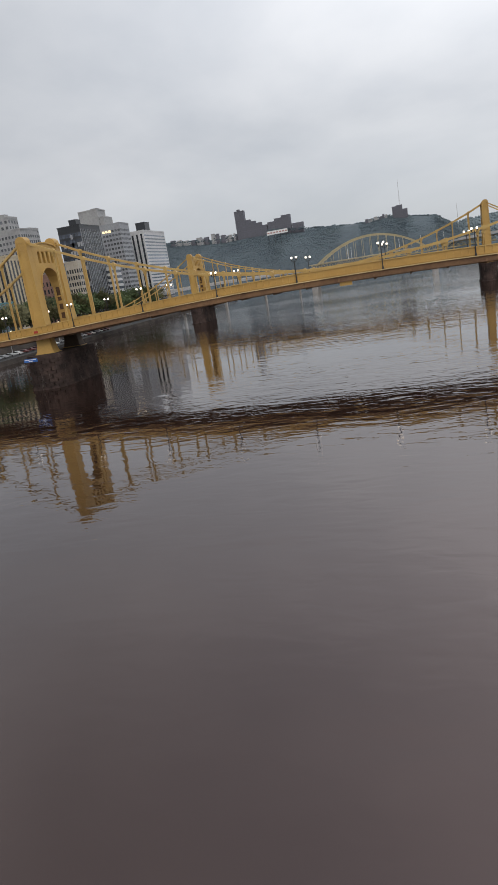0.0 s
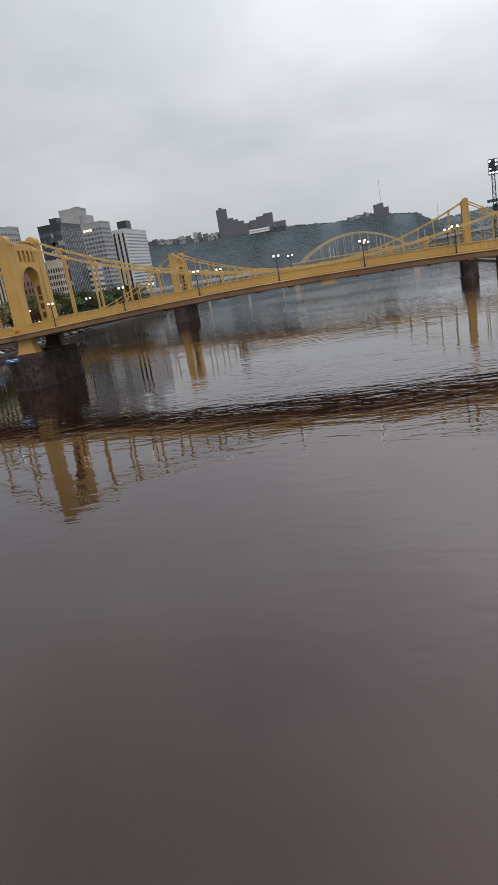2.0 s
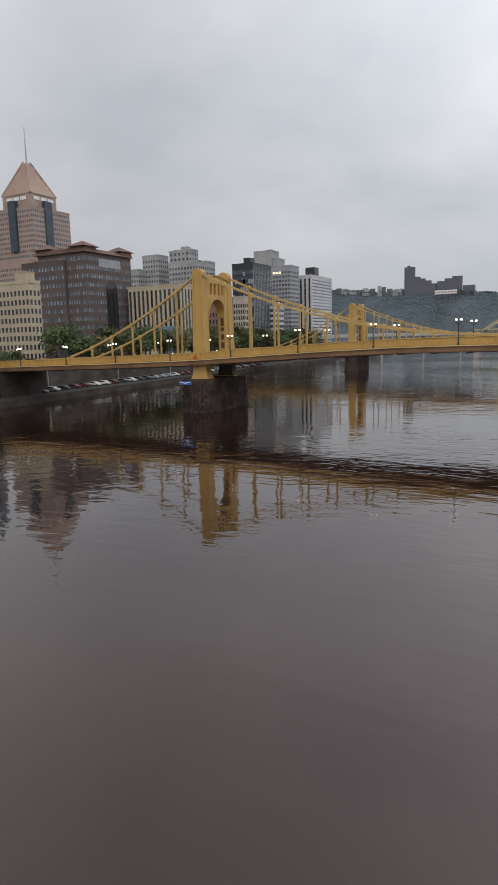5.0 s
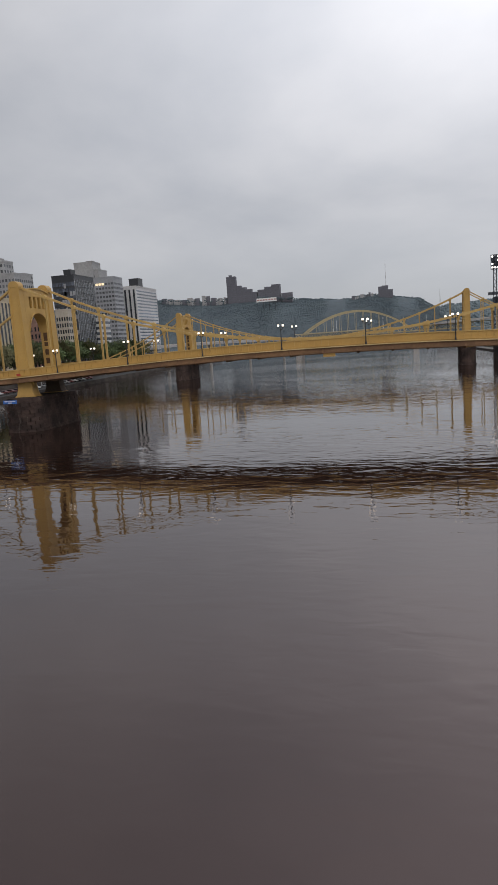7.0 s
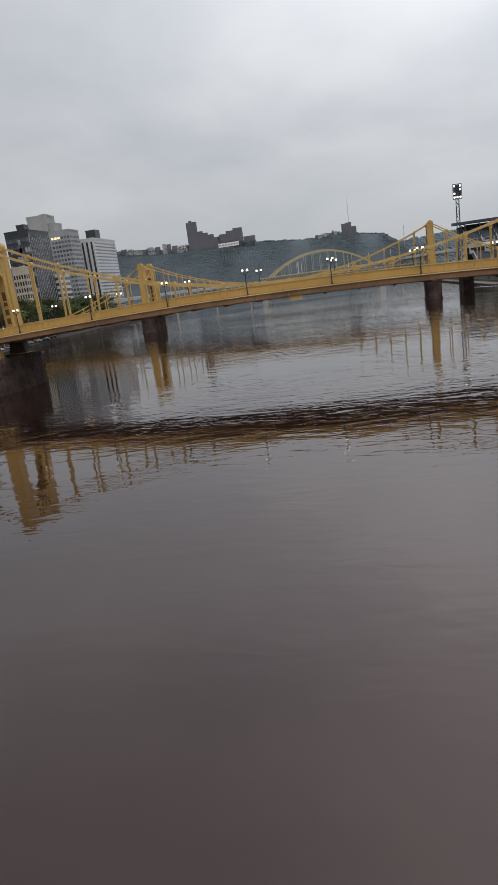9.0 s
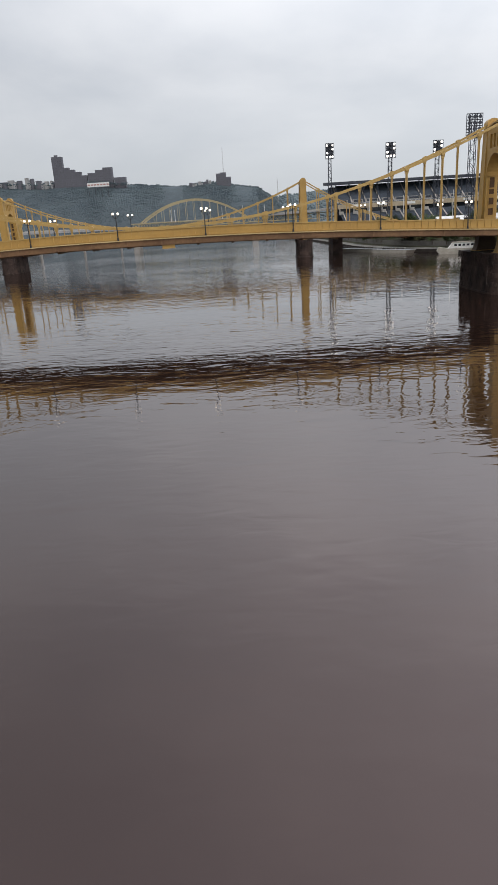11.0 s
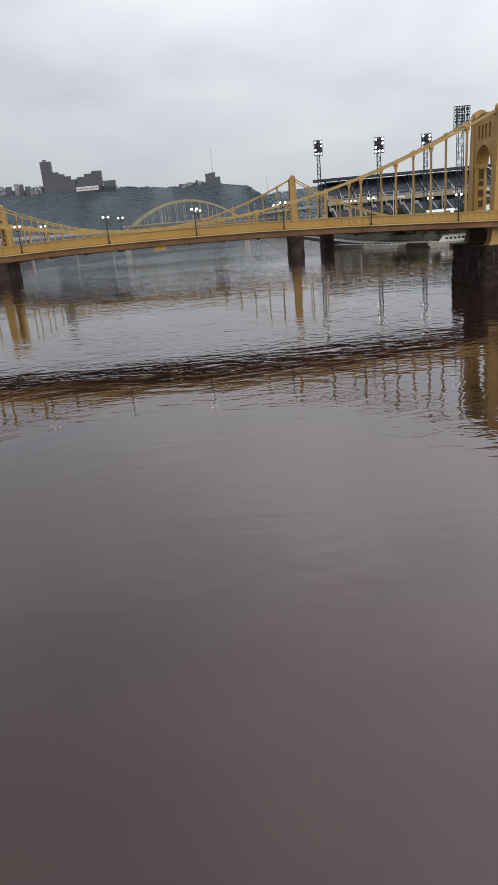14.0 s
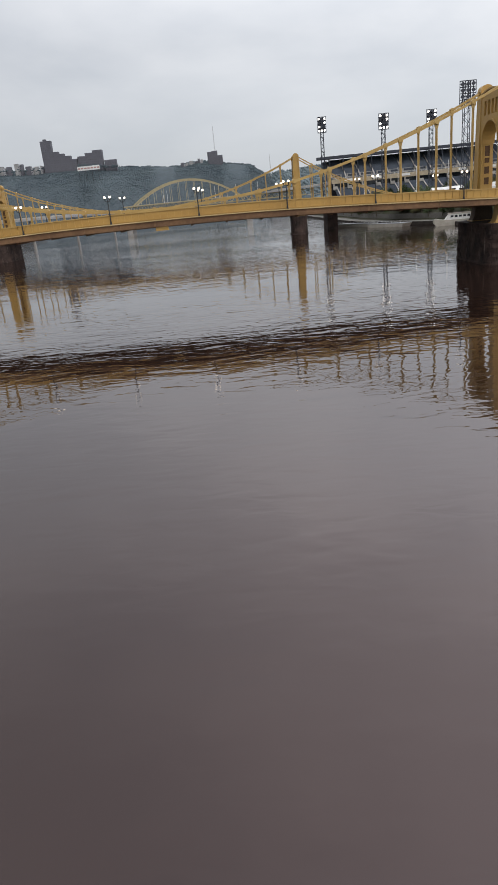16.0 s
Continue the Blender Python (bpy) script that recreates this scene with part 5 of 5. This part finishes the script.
def flag_pole(m, hgt):
    f = thing("flag_pole", m, "slim white pole standing on the north shore", "pole", "white poles")
    bm = bmesh.new()
    rod(bm, (0, 0, -0.4), (0, 0, hgt), 0.16, 0.08, 8)
    part("shaft", bm, WHITE_PAINT, f)
    bm = bmesh.new()
    ball(bm, (0, 0, hgt + 0.12), 0.2, 1)
    part("finial", bm, WHITE_PAINT, f)
    return f


first_pole = flag_pole(pose(97, 300, 6.8), 17)
for x, y in ((66, 330), (78, 312), (120, 330), (88, 318)):
    copy_thing(first_pole, pose(x, y, 6.0))

def floodlight(m, hgt, w, hh, lit, label):
    fl = thing("floodlight_mast", m, label, "floodlight", "stadium floodlights")
    bm = bmesh.new()
    a = w * 0.16
    for sx in (-1, 1):
        for sy in (-1, 1):
            rod(bm, (sx * a * 1.25, sy * a * 1.25, 0), (sx * a, sy * a, hgt), 0.16, seg=5)
    nn = int(hgt / (2.4 * a))
    for i in range(nn):
        z, q = hgt * i / nn, hgt * (i + 1) / nn
        for s in (-1, 1):
            f = 1 if i % 2 else -1
            rod(bm, (-a * f * 1.1, s * a * 1.1, z), (a * f * 1.1, s * a * 1.1, q), 0.1, seg=4)
            rod(bm, (s * a * 1.1, -a * f * 1.1, z), (s * a * 1.1, a * f * 1.1, q), 0.1, seg=4)
    part("lattice_shaft", bm, NAVY_STEEL, fl)
    bm = bmesh.new()
    for i in range(9):
        box(bm, (0, -a - 0.3, hgt - hh + hh * i / 8), (w, 0.25, 0.34 if i % 2 == 0 else 0.2))
    for i in range(7):
        box(bm, (-w / 2 + w * i / 6, -a - 0.3, hgt - hh / 2), (0.24, 0.25, hh + 0.3))
    part("lamp_frame", bm, NAVY_STEEL, fl)
    if lit:
        bm = bmesh.new()
        box(bm, (0, -a - 0.1, hgt - hh / 2), (w * 0.88, 0.12, hh * 0.92))
        part("backing", bm, NAVY_STEEL, fl, "dark louvred backing")
    for i in range(4):
        for k in range(3):
            bm = bmesh.new()
            rod(bm, (-w / 3 + w / 3 * k, -a - 0.8, hgt - hh + hh * (i + 0.5) / 4), (-w / 3 + w / 3 * k, -a - 0.3, hgt - hh + hh * (i + 0.5) / 4), min(w, hh) * 0.11, seg=8)
            on = lit and (i == 0 or (i, k) in ((3, 0), (3, 2), (1, 0), (2, 2)))
            part("lamp", bm, FLOOD_LIT if on else NAVY_STEEL, fl, "lit floodlight" if on else "")
    return fl


floodlight(pose(59.7, 420, 6), 51.5, 5.0, 8.4, True, "dark lattice floodlight mast with lit lamps")
floodlight(pose(96.4, 420, 6), 50.1, 6.0, 8.6, True, "dark lattice floodlight mast with lit lamps")
floodlight(pose(125, 420, 6), 49.7, 6.0, 8.0, True, "dark lattice floodlight mast with lit lamps")
floodlight(pose(104.3, 300, 5), 48.6, 6.8, 9.4, False, "large dark lattice floodlight mast with unlit lamps")


# ---- boats at the north quay ----
def barge(m, ln, label):
    b = thing("river_barge", m, label, "boat", "moored boats")
    bm = bmesh.new()
    prism(bm, [(-ln / 2, 1.3), (ln / 2, 1.3), (ln / 2 - 1.5, -0.5), (-ln / 2 + 1.5, -0.5)], "y", -2.6, 2.6)
    part("hull", bm, HULL, b)
    bm = bmesh.new()
    box(bm, (0, 0, 1.38), (ln, 5.4, 0.14))
    part("deck", bm, GREY_PANEL, b)
    bm = bmesh.new()
    for i in range(int(ln / 2.5)):
        rod(bm, (-ln / 2 + 1 + i * 2.5, -2.5, 1.4), (-ln / 2 + 1 + i * 2.5, -2.5, 2.3), 0.05, seg=5)
    beam(bm, (-ln / 2 + 1, -2.5, 2.3), (ln / 2 - 1, -2.5, 2.3), 0.08, 0.08)
    part("railing", bm, WHITE_PAINT, b)


def cruiser(m, label):
    b = thing("motor_boat", m, label, "boat", "moored boats")
    bm = bmesh.new()
    out = [(-7, 2.6), (-7.6, 1.2), (-6.4, -0.4), (6.6, -0.4), (7, 1.9), (-4, 2.0)]
    prism(bm, out, "y", -2.1, 2.1)
    part("hull", bm, HULL, b)
    bm = bmesh.new()
    prism(bm, [(-3.6, 1.9), (6.0, 1.9), (6.0, 3.9), (-2.0, 3.9)], "y", -1.7, 1.7)
    part("cabin", bm, WHITE_PAINT, b)
    for i in range(5):
        bm = bmesh.new()
        box(bm, (-1.0 + 1.5 * i, -1.74, 3.1), (1.0, 0.06, 0.7))
        part("window", bm, GLASS_DARK, b)
    bm = bmesh.new()
    box(bm, (2, 0, 4.1), (8.6, 3.9, 0.16))
    part("canopy", bm, CREAM, b)


dp = thing("mooring_pier", pose(46, 309, 0), "dark stone mooring pier beside the far bridge", "pier")
bm = bmesh.new()
box(bm, (0, 0, 3.4), (4.4, 14, 8.8))
part("shaft", bm, STONE, dp)
bm = bmesh.new()
box(bm, (0, 0, 8.0), (5.0, 14.8, 0.6))
part("cap", bm, STONE, dp)
barge(pose(57, 305, 0, 0, 0, -62), 24, "pale flat floating dock barge moored at the quay")
barge(pose(66, 280, 0, 0, 0, -55), 20, "pale flat floating dock barge moored at the quay")
cruiser(pose(84, 252, 0, 0, 0, -12), "white cabin boat moored at the north quay")


# an orange lamp on the quay
ql = thing("quay_lamp", pose(92, 251, 1.6), "short black quay post with a lit orange lamp", "lamp")
bm = bmesh.new()
rod(bm, (0, 0, -0.2), (0, 0, 3.0), 0.1, 0.07, 8)
part("post", bm, BLACK_IRON, ql)
bm = bmesh.new()
ball(bm, (0, 0, 3.25), 0.32, 2, (1, 1, 1.2))
part("lens", bm, mat("lit_orange_lamp", (1.0, 0.25, 0.05), 0.3, emit=5.0, spread=0.02), ql, "lit orange lens", True)

# ---- parked cars on the south wharf ----
def car(m, paint, label):
    c = thing("parked_car", m, label, "car", "cars parked on the wharf")
    bm = bmesh.new()
    prism(bm, [(-2.2, 0.35), (2.2, 0.35), (2.25, 0.8), (1.2, 0.95), (0.6, 1.42), (-1.2, 1.45), (-2.1, 0.95)], "y", -0.88, 0.88)
    bmesh.ops.bevel(bm, geom=bm.edges[:], offset=0.05, segments=1, affect="EDGES")
    part("body", bm, paint, c)
    for sy in (-1, 1):
        bm = bmesh.new()
        prism(bm, [(1.0, 0.98), (0.52, 1.36), (-1.1, 1.38), (-1.7, 0.98)], "y", sy * 0.88, sy * 0.9)
        part("side_window", bm, GLASS_DARK, c)
        for sx in (-1.35, 1.35):
            bm = bmesh.new()
            rod(bm, (sx, sy * 0.72, 0.33), (sx, sy * 0.92, 0.33), 0.33, seg=12)
            part("wheel", bm, RUBBER, c)
    return c


cars = []
for i in range(34):
    y = 140 + i * 5.6
    m = pose(shore_x(SHORE_L, y) - 6.5, y, 2.12, 0, 0, 6 + rt.uniform(-3, 3))
    k = rt.randrange(4)
    if len(cars) < 4:
        k = len(cars)
        cars.append(car(m, CAR_PAINTS[k], ("silver", "white", "black", "maroon")[k] + " saloon car parked on the riverside wharf"))
    elif rt.random() < 0.85:
        copy_thing(cars[k], m)

# lamp posts along the south wharf
post = None
for y in (150, 190, 230, 275, 320, 365):
    m = pose(shore_x(SHORE_L, y) - 12, y, 2.2)
    if post is None:
        post = thing("wharf_lamp", m, "slim pale lamp post with a lit head on the wharf", "street lamp", "wharf lamps")
        bm = bmesh.new()
        rod(bm, (0, 0, 0), (0, 0, 9), 0.14, 0.08, 7)
        rod(bm, (0, 0, 9), (1.4, 0, 9.3), 0.06, seg=6)
        part("pole", bm, GREY_CONC, post)
        bm = bmesh.new()
        ball(bm, (1.5, 0, 9.25), 0.28, 1, (1.3, 1, 0.6))
        part("head", bm, GLOBE, post, "lit lamp head", True)
    else:
        copy_thing(post, m)

# ---- piers last ----
for base_m in (NEAR, FAR):
    for s in (-SPAN, SPAN):
        pier(base_m @ pose(s, 0, 0), "dark soot-stained stone pier standing in the river", base_m is NEAR, 4.0 if base_m is NEAR else 3.3)
